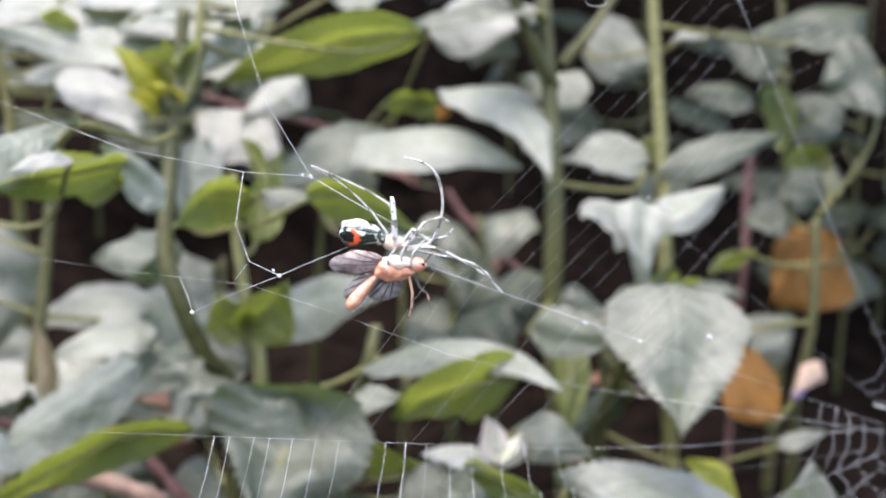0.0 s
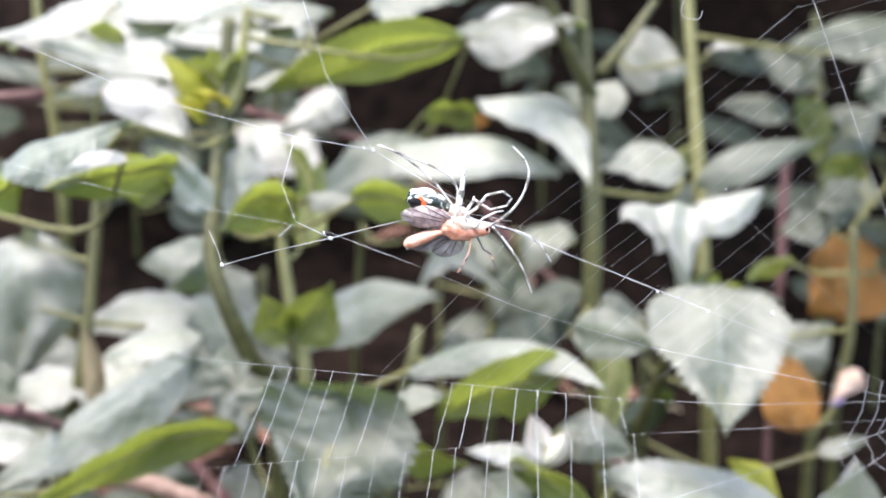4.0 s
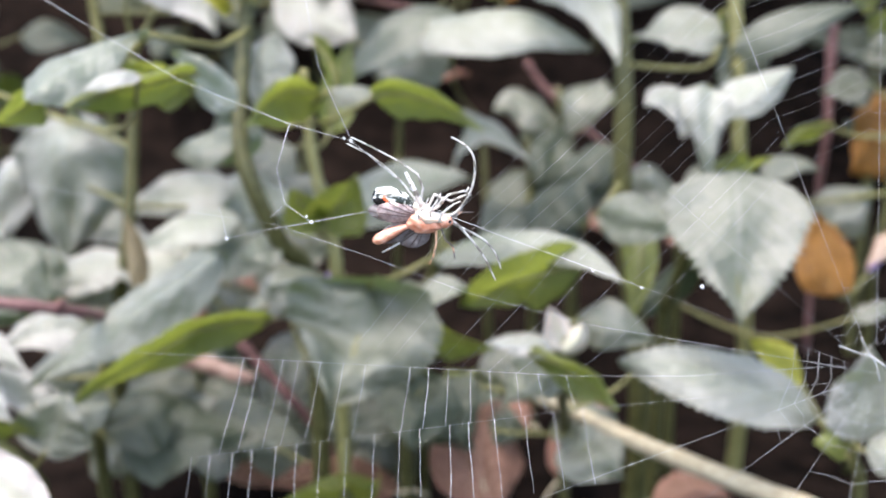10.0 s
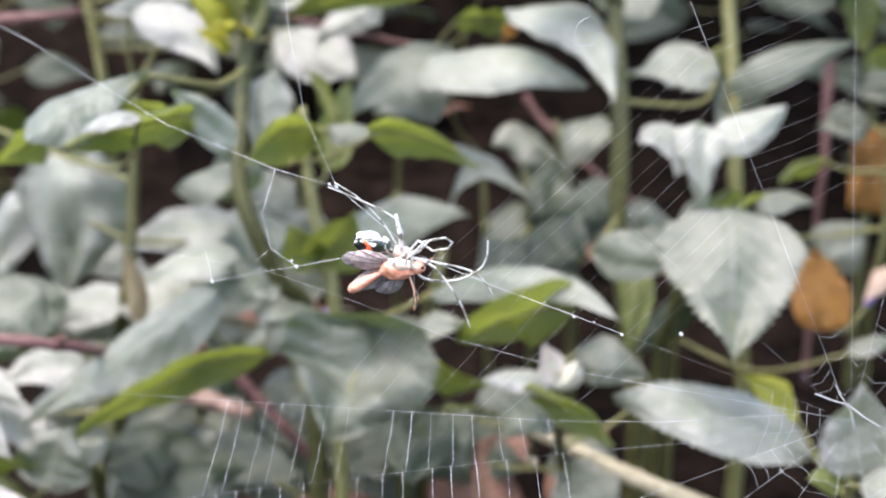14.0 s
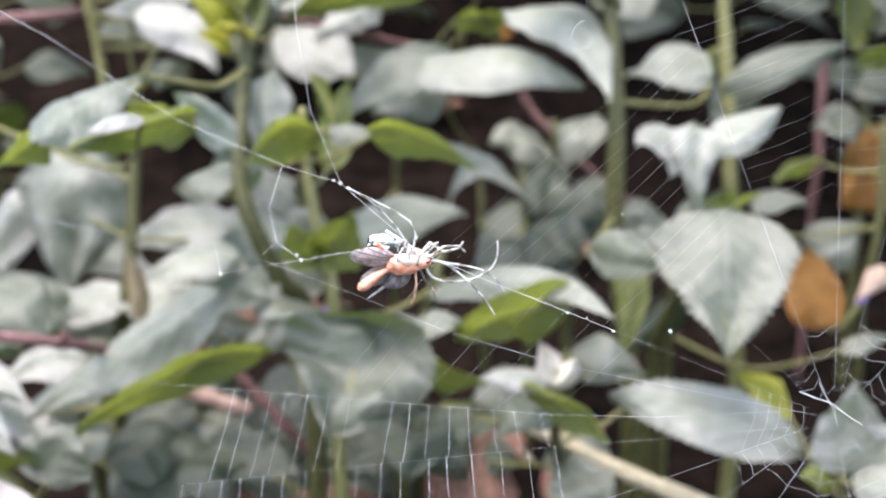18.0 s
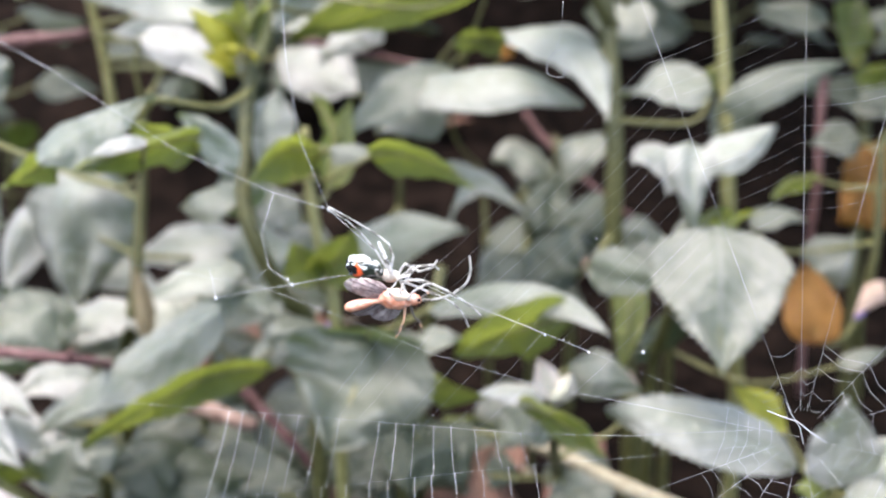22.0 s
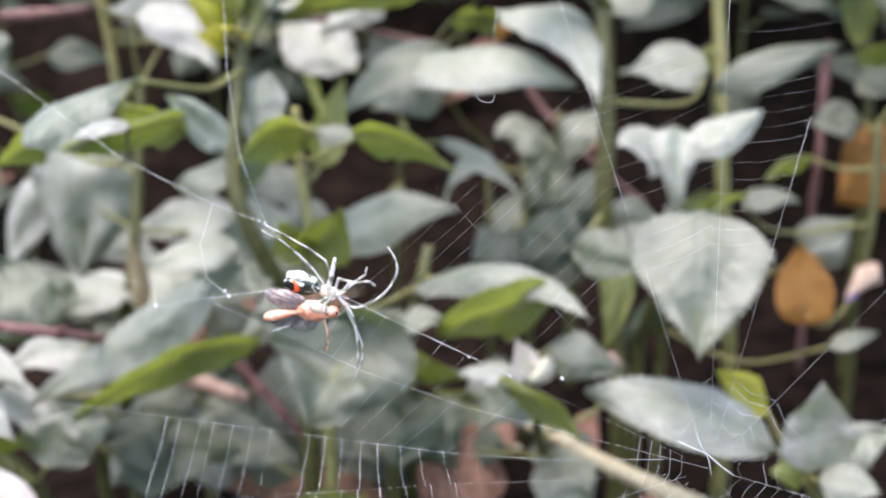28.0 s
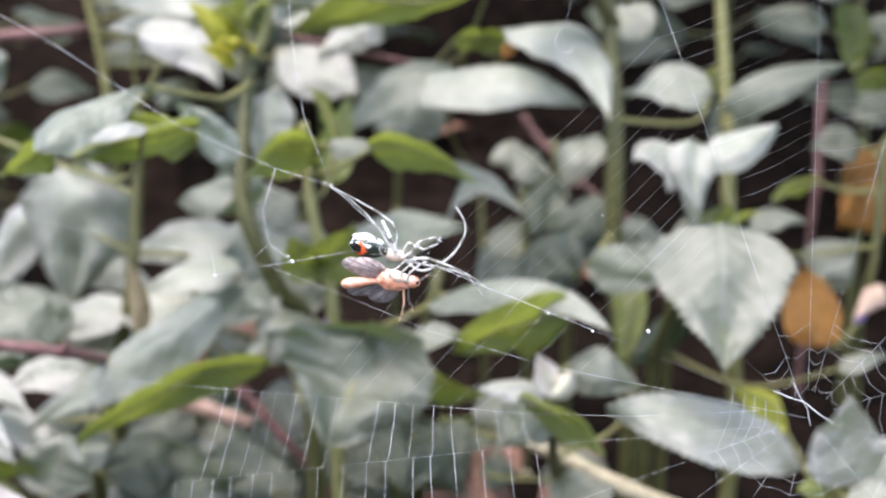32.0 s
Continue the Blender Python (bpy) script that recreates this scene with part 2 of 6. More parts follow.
def leaf(plant, base, tip, width, tilt, material=None, arch=0.10, fold=0.20, heart=0.0, curl=0.45, notch=0.062, turn=0.0, name="leaf", stalk=True, mid=None, widest=0.33, point=1.08, wave=1.0):
    """One serrated blade under a plant, from base to tip. tilt: degrees by which its face leans from straight up towards the near side;
    a negative one shows its underside. arch: how far it bows; heart: how broad its base is; curl: how far its rim hangs;
    mid: a point that the midrib passes half-way, in place of arch; widest: where along the midrib the blade is broadest; point: how drawn out its tip is; wave: how crumpled it is."""
    material = material or LEAF
    base, tip = Vector(base), Vector(tip)
    axis = tip - base
    length = axis.length
    face = Vector((math.sin(radians(turn)), -math.sin(radians(tilt)), math.cos(radians(tilt))))
    side = axis.cross(face)
    if side.length < 1e-6:
        side = axis.cross(Vector((1, 0, 0)))
    side.normalize()
    up = side.cross(axis).normalized()
    if mid is None:
        mid = base.lerp(tip, 0.5) + up * arch * length
    bend = 2 * Vector(mid) - (base + tip) * 0.5
    spine = lambda s: base * (1 - s) ** 2 + bend * (2 * s * (1 - s)) + tip * s * s
    if heart:
        widest = 0.24
    rise, fall = point * widest / (1 - widest), point
    peak = widest ** rise * (1 - widest) ** fall
    rows, cols = 42, 5
    seed = RNG.random() * 50
    curl *= 0.55 + 0.9 * (seed * 7.13 % 1)
    fold *= 0.5 + (seed * 3.77 % 1)
    bm = bmesh.new()
    uv = bm.loops.layers.uv.new("UVMap")
    grid = []
    for i in range(rows + 1):
        s = i / rows
        half = max(s ** rise * (1 - s) ** fall / peak, 0.008) * 0.5 * width
        centre = spine(s)
        way = (spine(min(1, s + 0.02)) - spine(max(0, s - 0.02))).normalized()
        out = (side - way * side.dot(way)).normalized()
        lift = out.cross(way)
        tooth = (0.9 if i % 2 else -0.5) * notch * 0.5 * width * min(1, 2.6 * half / width) * (1 if 0 < i < rows else 0)
        ahead = 0.7 * length / rows * (i % 2)
        back = heart * 0.16 * length * max(0, 1 - s * 4)
        line = []
        for j in range(-cols, cols + 1):
            q = j / cols
            side_seed = 7.0 if q > 0 else -7.0
            ragged = 1 + (0.15 - 0.11 * s) * noise.noise(Vector((s * 3.1, side_seed, seed))) * (1 - 0.6 * heart) + 0.06 * noise.noise(Vector((s * 9.0, side_seed, seed + 9)))
            rim = 1 if abs(j) == cols else 0
            x = q * half * ragged + q * rim * tooth
            bulge = math.sin(abs(q) * math.pi) * 0.035 * width * math.sin(s * math.pi * 8 - abs(q) * 3)
            z = fold * abs(q) * half - curl * q * q * half + bulge * 0.10
            z += wave * noise.noise(Vector((s * 2.2 + seed, q * 1.3, seed))) * 0.15 * width + wave * abs(q) ** 1.5 * noise.noise(Vector((s * 6.5 + seed, side_seed, seed))) * 0.065 * width
            line.append((bm.verts.new(centre + way * (rim * ahead - back * abs(q)) + out * x + lift * z), (s, 0.5 + 0.5 * q)))
        grid.append(line)
    for a, b in zip(grid, grid[1:]):
        for k in range(2 * cols):
            quad = (a[k], a[k + 1], b[k + 1], b[k])
            f = bm.faces.new([v for v, _ in quad])
            for loop, (_, c) in zip(f.loops, quad):
                loop[uv].uv = c
    # midrib below the blade, running into the leaf stalk
    rib = [spine(s) + up * (wave * noise.noise(Vector((s * 2.2 + seed, 0, seed))) * 0.15 * width - 0.0010) for s in (0, 0.15, 0.35, 0.6, 0.85)]
    tube(bm, rib, [0.0008, 0.0008, 0.0007, 0.0005, 0.0003], 6, 1)
    ob = part(name, bm, [material, STEM_PALE if material is not BROWN else TWIG_TAN], plant)
    ob.matrix_parent_inverse = plant.matrix_world.inverted()
    stem = plant.get("line")
    if stem is not None and stalk:
        pts = [Vector(stem[3 * k : 3 * k + 3]) for k in range(len(stem) // 3)]
        near = min(pts, key=lambda p: (p - base).length + 0.8 * max(0, p.z - base.z))
        drop = Vector((0, 0, -0.12 * (near - base).length))
        line = spline([base + axis * 0.02, base.lerp(near, 0.4) - axis.normalized() * 0.10 * (near - base).length + drop, near], 5)
        part("leaf_stalk", tube(bmesh.new(), line, [0.0007 + 0.0005 * k / (len(line) - 1) for k in range(len(line))], 6), STEM_PALE, ob)
    return ob


def plant_stem(place, points, radius, label, material=None, group="", top=0.6, category="plant", kind_name="leafy_plant", taper_out=False):
    """A plant as a thing at its foot, with one stem mesh through the given points (top to foot)."""
    p = thing(kind_name, place, label, category, group)
    bpy.context.view_layer.update()
    pts = spline([*points, place], 6)
    n = len(pts) - 1
    bm = tube(bmesh.new(), pts, [radius * (top + (1 - top) * k / n) for k in range(n + 1)], 10)
    ob = part("stem", bm, material or STEM, p)
    ob.matrix_parent_inverse = p.matrix_world.inverted()
    p["line"] = [c for q in pts for c in q]
    return p


def branch(plant, points, radius, material=None, name="branch", top=0.5):
    pts = spline(points, 6)
    n = len(pts) - 1
    ob = part(name, tube(bmesh.new(), pts, [radius * (1 + (top - 1) * k / n) for k in range(n + 1)], 8), material or STEM, plant)
    ob.matrix_parent_inverse = plant.matrix_world.inverted()
    plant["line"] = [*plant["line"], *[c for q in pts for c in q]]
    return ob


# ---- ground: a bank of earth, coloured near black for shade, that rises behind the weeds and runs on to the horizon ----
def earth_height(x, y):
    bank = 0.60 / (1 + math.exp(-max(-20.0, min(20.0, (y - 1.27) * 6.0))))
    rough = noise.noise(Vector((x * 3, y * 3, 0))) * 0.03 + noise.noise(Vector((x * 14, y * 14, 3))) * 0.010
    near = 1.0 if abs(x) < 3 and abs(y) < 4 else 0.3
    return bank + rough * near * (1 if y > 0.4 else 0.4) - 0.012


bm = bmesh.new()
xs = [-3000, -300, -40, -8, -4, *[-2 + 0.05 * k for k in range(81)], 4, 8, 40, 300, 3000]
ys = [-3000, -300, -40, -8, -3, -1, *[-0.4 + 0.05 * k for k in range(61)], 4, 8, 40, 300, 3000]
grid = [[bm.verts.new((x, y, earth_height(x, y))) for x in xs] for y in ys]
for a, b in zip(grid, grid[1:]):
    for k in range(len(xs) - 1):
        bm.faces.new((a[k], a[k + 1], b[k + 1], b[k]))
tagged(part("ground", bm, EARTH_IN_SHADE, None), "bare earth bank strewn with litter, coloured near black for shade", "ground", kind="structure")

# ---- plants ----
plant = plant_stem((0.0791, 0.5531, 0.0000), [(0.0608, 0.5746, 0.3312), (0.0656, 0.5594, 0.2703), (0.0687, 0.5448, 0.2117), (0.0694, 0.5428, 0.1623), (0.0791, 0.5431, 0.0808)], 0.0052, 'tall leafy weed with a stout green stem and arching grey-green leaves', STEM)
branch(plant, [(0.0683, 0.5573, 0.2596), (0.0595, 0.5495, 0.2733), (0.0474, 0.5434, 0.2977), (0.0357, 0.5265, 0.3178)], 0.0035, STEM)
branch(plant, [(0.0734, 0.5684, 0.2692), (0.0852, 0.5696, 0.2839), (0.0990, 0.5812, 0.3017)], 0.003, STEM)
leaf(plant, (0.0211, 0.5767, 0.2571), (0.0634, 0.5269, 0.2226), 0.0264, 30, PALE, mid=(0.0513, 0.5551, 0.2530), fold=0.1)
leaf(plant, (0.0939, 0.6292, 0.2664), (0.0629, 0.6282, 0.2631), 0.0245, 40, LEAF, mid=(0.0803, 0.6278, 0.2610), stalk=False)
leaf(plant, (0.1208, 0.5999, 0.2261), (0.0799, 0.6094, 0.2229), 0.0316, 32, HALF_LIT, mid=(0.1005, 0.6012, 0.2313))
leaf(plant, (0.0642, 0.5616, 0.2900), (0.0068, 0.5236, 0.2822), 0.0256, 10, LEAF)
leaf(plant, (0.0518, 0.4836, 0.1728), (0.0766, 0.4531, 0.1744), 0.0191, 78, LEAF, arch=0.02)
leaf(plant, (0.0701, 0.5121, 0.1630), (0.0664, 0.4927, 0.1268), 0.0147, -62, GREEN, mid=(0.0717, 0.5028, 0.1464))
plant = plant_stem((0.0820, 0.5197, 0.0000), [(0.0917, 0.4817, 0.2067), (0.0906, 0.4776, 0.1900), (0.0895, 0.4739, 0.1753), (0.0836, 0.4958, 0.1389), (0.0820, 0.5097, 0.1120)], 0.003, 'weed with a broad heart-shaped serrated leaf', STEM)
leaf(plant, (0.0962, 0.4555, 0.1949), (0.0919, 0.4139, 0.1517), 0.0478, 84, LEAF, mid=(0.0939, 0.4317, 0.1735), widest=0.30, fold=0.08, curl=0.06, notch=0.075, point=1.32)
leaf(plant, (0.0943, 0.4819, 0.2075), (0.0671, 0.4734, 0.2148), 0.0271, 36, PALE, mid=(0.0801, 0.4791, 0.2168), widest=0.42, notch=0.03)
leaf(plant, (0.0904, 0.4803, 0.2217), (0.0923, 0.4737, 0.1745), 0.0201, 64, PALE, mid=(0.0892, 0.4709, 0.2045), fold=0.1, widest=0.13, curl=0.2, point=1.9)
leaf(plant, (0.0891, 0.4826, 0.2100), (0.1257, 0.4967, 0.2252), 0.0184, 38, PALE, mid=(0.1090, 0.4899, 0.2188), widest=0.42, notch=0.03)
leaf(plant, (0.0914, 0.4873, 0.1877), (0.1133, 0.5079, 0.1876), 0.0202, -48, GREEN)
leaf(plant, (0.1073, 0.5149, 0.1742), (0.1319, 0.5375, 0.1823), 0.0166, -48, GREEN)
plant = plant_stem((0.1393, 0.6134, 0.0000), [(0.1217, 0.6262, 0.3314), (0.1242, 0.6103, 0.2675), (0.1261, 0.6020, 0.2343), (0.1276, 0.5883, 0.1793), (0.1393, 0.6034, 0.0744)], 0.0042, 'slender weed with a pale stem and broad drooping leaves', STEM_PALE)
leaf(plant, (0.1203, 0.5781, 0.2212), (0.1784, 0.5833, 0.2419), 0.0174, 62, DULL, mid=(0.1468, 0.5713, 0.2352))
leaf(plant, (0.1417, 0.6371, 0.2853), (0.1485, 0.6161, 0.2822), 0.0180, 30, PALE)
leaf(plant, (0.1014, 0.6794, 0.2813), (0.1407, 0.6758, 0.2717), 0.0373, 55, LEAF)
leaf(plant, (0.1587, 0.7008, 0.2173), (0.1403, 0.6926, 0.1845), 0.0310, 10, DARK)
leaf(plant, (0.2307, 0.6332, 0.2957), (0.1771, 0.6348, 0.2835), 0.0427, 20, DARK)
leaf(plant, (0.1217, 0.6118, 0.2371), (0.1298, 0.6096, 0.2242), 0.0158, -44, GREEN)
plant = plant_stem((-0.0228, 0.5192, 0.0000), [(-0.0053, 0.4836, 0.1729), (-0.0097, 0.4788, 0.1537), (-0.0196, 0.4997, 0.1133), (-0.0228, 0.5092, 0.0688)], 0.0035, 'weed with long leaves whose edges droop', STEM)
leaf(plant, (-0.0106, 0.4699, 0.1592), (0.0545, 0.4195, 0.1637), 0.0178, 36, HALF_LIT, mid=(0.0275, 0.4424, 0.1729))
leaf(plant, (0.0416, 0.4405, 0.1654), (-0.0005, 0.4467, 0.1489), 0.0287, -54, GREEN, mid=(0.0192, 0.4344, 0.1615))
leaf(plant, (-0.0315, 0.4392, 0.1600), (-0.0449, 0.4099, 0.1252), 0.0530, 84, DULL, mid=(-0.0360, 0.4243, 0.1416), widest=0.28, fold=0.15, curl=0.12, wave=2.2)
leaf(plant, (0.0809, 0.6456, 0.1575), (0.0489, 0.6422, 0.1467), 0.0265, 50, DARK, mid=(0.0664, 0.6455, 0.1576), stalk=False)
leaf(plant, (-0.0174, 0.4471, 0.1505), (0.0032, 0.4386, 0.1576), 0.0160, 30, LEAF)
leaf(plant, (-0.0246, 0.4734, 0.1320), (0.0113, 0.4524, 0.1301), 0.0288, -56, GREEN, mid=(-0.0074, 0.4630, 0.1316))
plant = plant_stem((0.0428, 0.5088, 0.0000), [(0.0318, 0.4266, 0.1510), (0.0335, 0.4337, 0.1379), (0.0386, 0.4661, 0.1025), (0.0428, 0.4988, 0.0683)], 0.0028, 'low weed with a pale budding tip and hanging leaves', STEM)
leaf(plant, (0.0351, 0.4239, 0.1400), (0.0289, 0.4179, 0.1574), 0.0098, 66, WHITISH, mid=(0.0324, 0.4207, 0.1478), curl=0.9, fold=0.5)
leaf(plant, (0.0331, 0.4236, 0.1388), (0.0405, 0.4166, 0.1521), 0.0079, 56, WHITISH, mid=(0.0373, 0.4199, 0.1448), curl=0.9)
leaf(plant, (0.0324, 0.4242, 0.1411), (0.0077, 0.4149, 0.1454), 0.0097, 40, PALE, mid=(0.0197, 0.4198, 0.1444))
leaf(plant, (0.0225, 0.4237, 0.1392), (0.0517, 0.4096, 0.1240), 0.0223, -46, GREEN, mid=(0.0382, 0.4176, 0.1353))
leaf(plant, (0.0406, 0.4361, 0.1478), (0.0670, 0.4340, 0.1391), 0.0197, 52, LEAF, mid=(0.0531, 0.4308, 0.1471))
leaf(plant, (0.0301, 0.4421, 0.1304), (0.0156, 0.4381, 0.1144), 0.0185, 20, LEAF)
leaf(plant, (0.0738, 0.4852, 0.1221), (0.0627, 0.4770, 0.1305), 0.0074, 60, PINK, curl=0.7)
leaf(plant, (0.0396, 0.4521, 0.1170), (0.0154, 0.4441, 0.1267), 0.0160, 50, PALE)
plant = plant_stem((0.1475, 0.4584, 0.0000), [(0.1355, 0.4263, 0.1084), (0.1394, 0.4331, 0.0942), (0.1475, 0.4484, 0.0730)], 0.0026, 'low seedling with broad serrated leaves near the ground', STEM_PALE)
leaf(plant, (0.1253, 0.4319, 0.1100), (0.0545, 0.4322, 0.1321), 0.0263, 46, HALF_LIT, mid=(0.0901, 0.4259, 0.1273), widest=0.42, curl=0.25)
leaf(plant, (0.1354, 0.4207, 0.1067), (0.1360, 0.4143, 0.1430), 0.0267, 58, PALE, mid=(0.1363, 0.4195, 0.1222), widest=0.4, curl=0.15)
leaf(plant, (0.1395, 0.4256, 0.1053), (0.1632, 0.4199, 0.1241), 0.0194, 48, HALF_LIT, mid=(0.1510, 0.4232, 0.1163), curl=0.2)
leaf(plant, (0.1345, 0.4253, 0.1045), (0.1197, 0.4161, 0.1088), 0.0120, 60, GREEN)
leaf(plant, (0.1371, 0.4154, 0.1061), (0.1557, 0.4052, 0.1063), 0.0179, 46, HALF_LIT, mid=(0.1457, 0.4108, 0.1082))
leaf(plant, (0.1286, 0.4682, 0.1110), (0.1067, 0.4625, 0.1294), 0.0163, 40, YELLOW)
plant = plant_stem((-0.0581, 0.5044, 0.0000), [(-0.0787, 0.5118, 0.2859), (-0.0798, 0.5033, 0.2518), (-0.0815, 0.4813, 0.2048), (-0.0762, 0.4760, 0.1839), (-0.0679, 0.4810, 0.1623), (-0.0581, 0.4944, 0.1335)], 0.0042, 'leafy weed with pale-edged leaves on a bent green stem', STEM)
branch(plant, [(-0.0799, 0.5028, 0.2497), (-0.0743, 0.5054, 0.2603), (-0.0732, 0.5086, 0.2731), (-0.0721, 0.5128, 0.2902)], 0.003, STEM_PALE)
branch(plant, [(-0.0788, 0.4995, 0.2414), (-0.0834, 0.4690, 0.2390), (-0.0840, 0.4386, 0.2420), (-0.0975, 0.4158, 0.2480)], 0.0013, STEM_PALE, top=0.7)
leaf(plant, (-0.0975, 0.4158, 0.2480), (-0.1257, 0.3802, 0.2327), 0.0237, 40, HALF_LIT, mid=(-0.1140, 0.3987, 0.2429), widest=0.62, fold=0.1, stalk=False)
leaf(plant, (-0.0837, 0.4169, 0.2359), (-0.1168, 0.3846, 0.2306), 0.0190, -52, GREEN, mid=(-0.1012, 0.4010, 0.2341), stalk=False)
leaf(plant, (-0.1298, 0.4153, 0.2295), (-0.1457, 0.4028, 0.2208), 0.0191, -50, GREEN, mid=(-0.1356, 0.4097, 0.2279))
leaf(plant, (-0.0881, 0.4353, 0.2273), (-0.1118, 0.4280, 0.2392), 0.0245, -36, GREEN, mid=(-0.0997, 0.4320, 0.2344), stalk=False)
leaf(plant, (-0.0780, 0.4536, 0.2181), (-0.0954, 0.4385, 0.2400), 0.0146, 46, PALE, mid=(-0.0867, 0.4464, 0.2302), stalk=False)
leaf(plant, (-0.0809, 0.5054, 0.2603), (-0.0963, 0.5075, 0.2689), 0.0132, -40, GREEN, arch=0.2)
leaf(plant, (-0.0798, 0.5038, 0.2539), (-0.0893, 0.4842, 0.2578), 0.0140, 20, YELLOW)
leaf(plant, (-0.0866, 0.5152, 0.2527), (-0.1030, 0.5035, 0.2717), 0.0131, 50, YELLOW, arch=0.12)
leaf(plant, (-0.0835, 0.5154, 0.2560), (-0.0852, 0.5079, 0.2752), 0.0111, -60, GREEN, arch=0.1)
leaf(plant, (-0.0823, 0.5148, 0.2517), (-0.0712, 0.5061, 0.2678), 0.0098, -58, GREEN, arch=0.1)
leaf(plant, (-0.0862, 0.5043, 0.2476), (-0.0979, 0.4960, 0.2557), 0.0092, 50, YELLOW)
leaf(plant, (-0.0787, 0.5054, 0.2603), (-0.0707, 0.4989, 0.2757), 0.0130, 10, GREEN, arch=0.2)
leaf(plant, (-0.0776, 0.5043, 0.2561), (-0.0776, 0.5091, 0.2752), 0.0110, 60, GREEN)
leaf(plant, (0.0100, 0.5000, 0.2799), (-0.0680, 0.5254, 0.2579), 0.0245, -54, GREEN, mid=(-0.0315, 0.5084, 0.2723), fold=0.04, curl=0.2)
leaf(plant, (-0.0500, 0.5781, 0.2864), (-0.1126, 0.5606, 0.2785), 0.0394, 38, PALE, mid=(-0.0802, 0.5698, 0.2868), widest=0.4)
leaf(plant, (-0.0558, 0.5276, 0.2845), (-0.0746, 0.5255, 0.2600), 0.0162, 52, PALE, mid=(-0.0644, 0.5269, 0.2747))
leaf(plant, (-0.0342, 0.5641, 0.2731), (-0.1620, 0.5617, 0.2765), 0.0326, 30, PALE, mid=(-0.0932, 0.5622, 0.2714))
leaf(plant, (-0.0405, 0.5274, 0.2897), (-0.1017, 0.5300, 0.2816), 0.0271, 20, LEAF, arch=0.1)
leaf(plant, (-0.0843, 0.4905, 0.2007), (-0.1117, 0.5088, 0.1912), 0.0213, 40, LEAF)
leaf(plant, (-0.0668, 0.4810, 0.1623), (-0.0843, 0.4799, 0.1581), 0.0197, 30, LEAF)
plant = plant_stem((-0.0466, 0.4873, 0.0000), [(-0.0590, 0.4969, 0.2262), (-0.0568, 0.4911, 0.2028), (-0.0514, 0.4831, 0.1708), (-0.0466, 0.4773, 0.1474)], 0.003, 'young bushy weed with bright green leaves', STEM_PALE)
leaf(plant, (-0.0781, 0.4929, 0.2101), (-0.0698, 0.5004, 0.2403), 0.0198, 38, PALE, mid=(-0.0737, 0.4967, 0.2252), widest=0.6)
leaf(plant, (-0.0493, 0.4750, 0.2210), (-0.0761, 0.4621, 0.2106), 0.0250, -50, GREEN, arch=0.18)
leaf(plant, (-0.0449, 0.4857, 0.2225), (-0.0568, 0.5001, 0.2390), 0.0152, -50, GREEN)
leaf(plant, (-0.0304, 0.4447, 0.2236), (0.0070, 0.4320, 0.2140), 0.0188, -52, GREEN, mid=(-0.0121, 0.4399, 0.2248))
leaf(plant, (-0.0462, 0.4651, 0.2226), (-0.0280, 0.4545, 0.2213), 0.0114, 45, LEAF)
leaf(plant, (-0.0514, 0.4724, 0.1692), (-0.0373, 0.4677, 0.1919), 0.0224, -62, GREEN, arch=0.05)
leaf(plant, (-0.0525, 0.4721, 0.1682), (-0.0616, 0.4666, 0.1872), 0.0192, -56, GREEN)
leaf(plant, (-0.0501, 0.5009, 0.2008), (-0.0428, 0.5295, 0.2331), 0.0160, -60, GREEN)
leaf(plant, (-0.0536, 0.4783, 0.1516), (-0.0704, 0.4577, 0.1515), 0.0169, 30, LEAF)
leaf(plant, (-0.0509, 0.5171, 0.1394), (-0.0565, 0.5056, 0.1357), 0.0069, 70, PURPLE, name="petal", notch=0.03, curl=0.5)
leaf(plant, (-0.0728, 0.5310, 0.1159), (-0.0802, 0.5259, 0.1359), 0.0129, 75, PALE, arch=0.1)
plant = plant_stem((-0.0320, 0.6834, 0.0000), [(-0.0272, 0.6584, 0.2124), (-0.0298, 0.6700, 0.1764), (-0.0320, 0.6734, 0.1072)], 0.0024, 'weed with a wide leaf, paled as if skylit, arching over the undergrowth', STEM)
leaf(plant, (-0.0239, 0.5807, 0.2317), (0.0566, 0.5589, 0.2268), 0.0311, 32, PALE, mid=(0.0189, 0.5667, 0.2373))
leaf(plant, (-0.0022, 0.5931, 0.2401), (-0.0495, 0.5655, 0.2120), 0.0284, 42, LEAF, mid=(-0.0237, 0.5757, 0.2323))
leaf(plant, (-0.0932, 0.6657, 0.2421), (-0.0500, 0.6401, 0.2220), 0.0363, 48, PALE, mid=(-0.0710, 0.6533, 0.2335), widest=0.5)
leaf(plant, (0.0122, 0.6065, 0.2523), (0.0254, 0.6049, 0.2459), 0.0158, -52, GREEN)
leaf(plant, (-0.0009, 0.6058, 0.2497), (0.0228, 0.6058, 0.2497), 0.0145, -48, GREEN)
leaf(plant, (0.0254, 0.5802, 0.2503), (0.0211, 0.5735, 0.2440), 0.0065, 70, ORANGE, notch=0.02, curl=0.6)
leaf(plant, (0.0252, 0.6189, 0.2263), (0.0206, 0.6182, 0.2194), 0.0069, 70, ORANGE, notch=0.02, curl=0.6)
leaf(plant, (-0.0561, 0.5414, 0.1568), (0.0047, 0.5162, 0.1798), 0.0287, 44, HALF_LIT, mid=(-0.0273, 0.5302, 0.1736))
leaf(plant, (-0.0042, 0.5843, 0.1634), (0.0341, 0.5663, 0.1738), 0.0152, 40, PALE, mid=(0.0081, 0.5802, 0.1883))
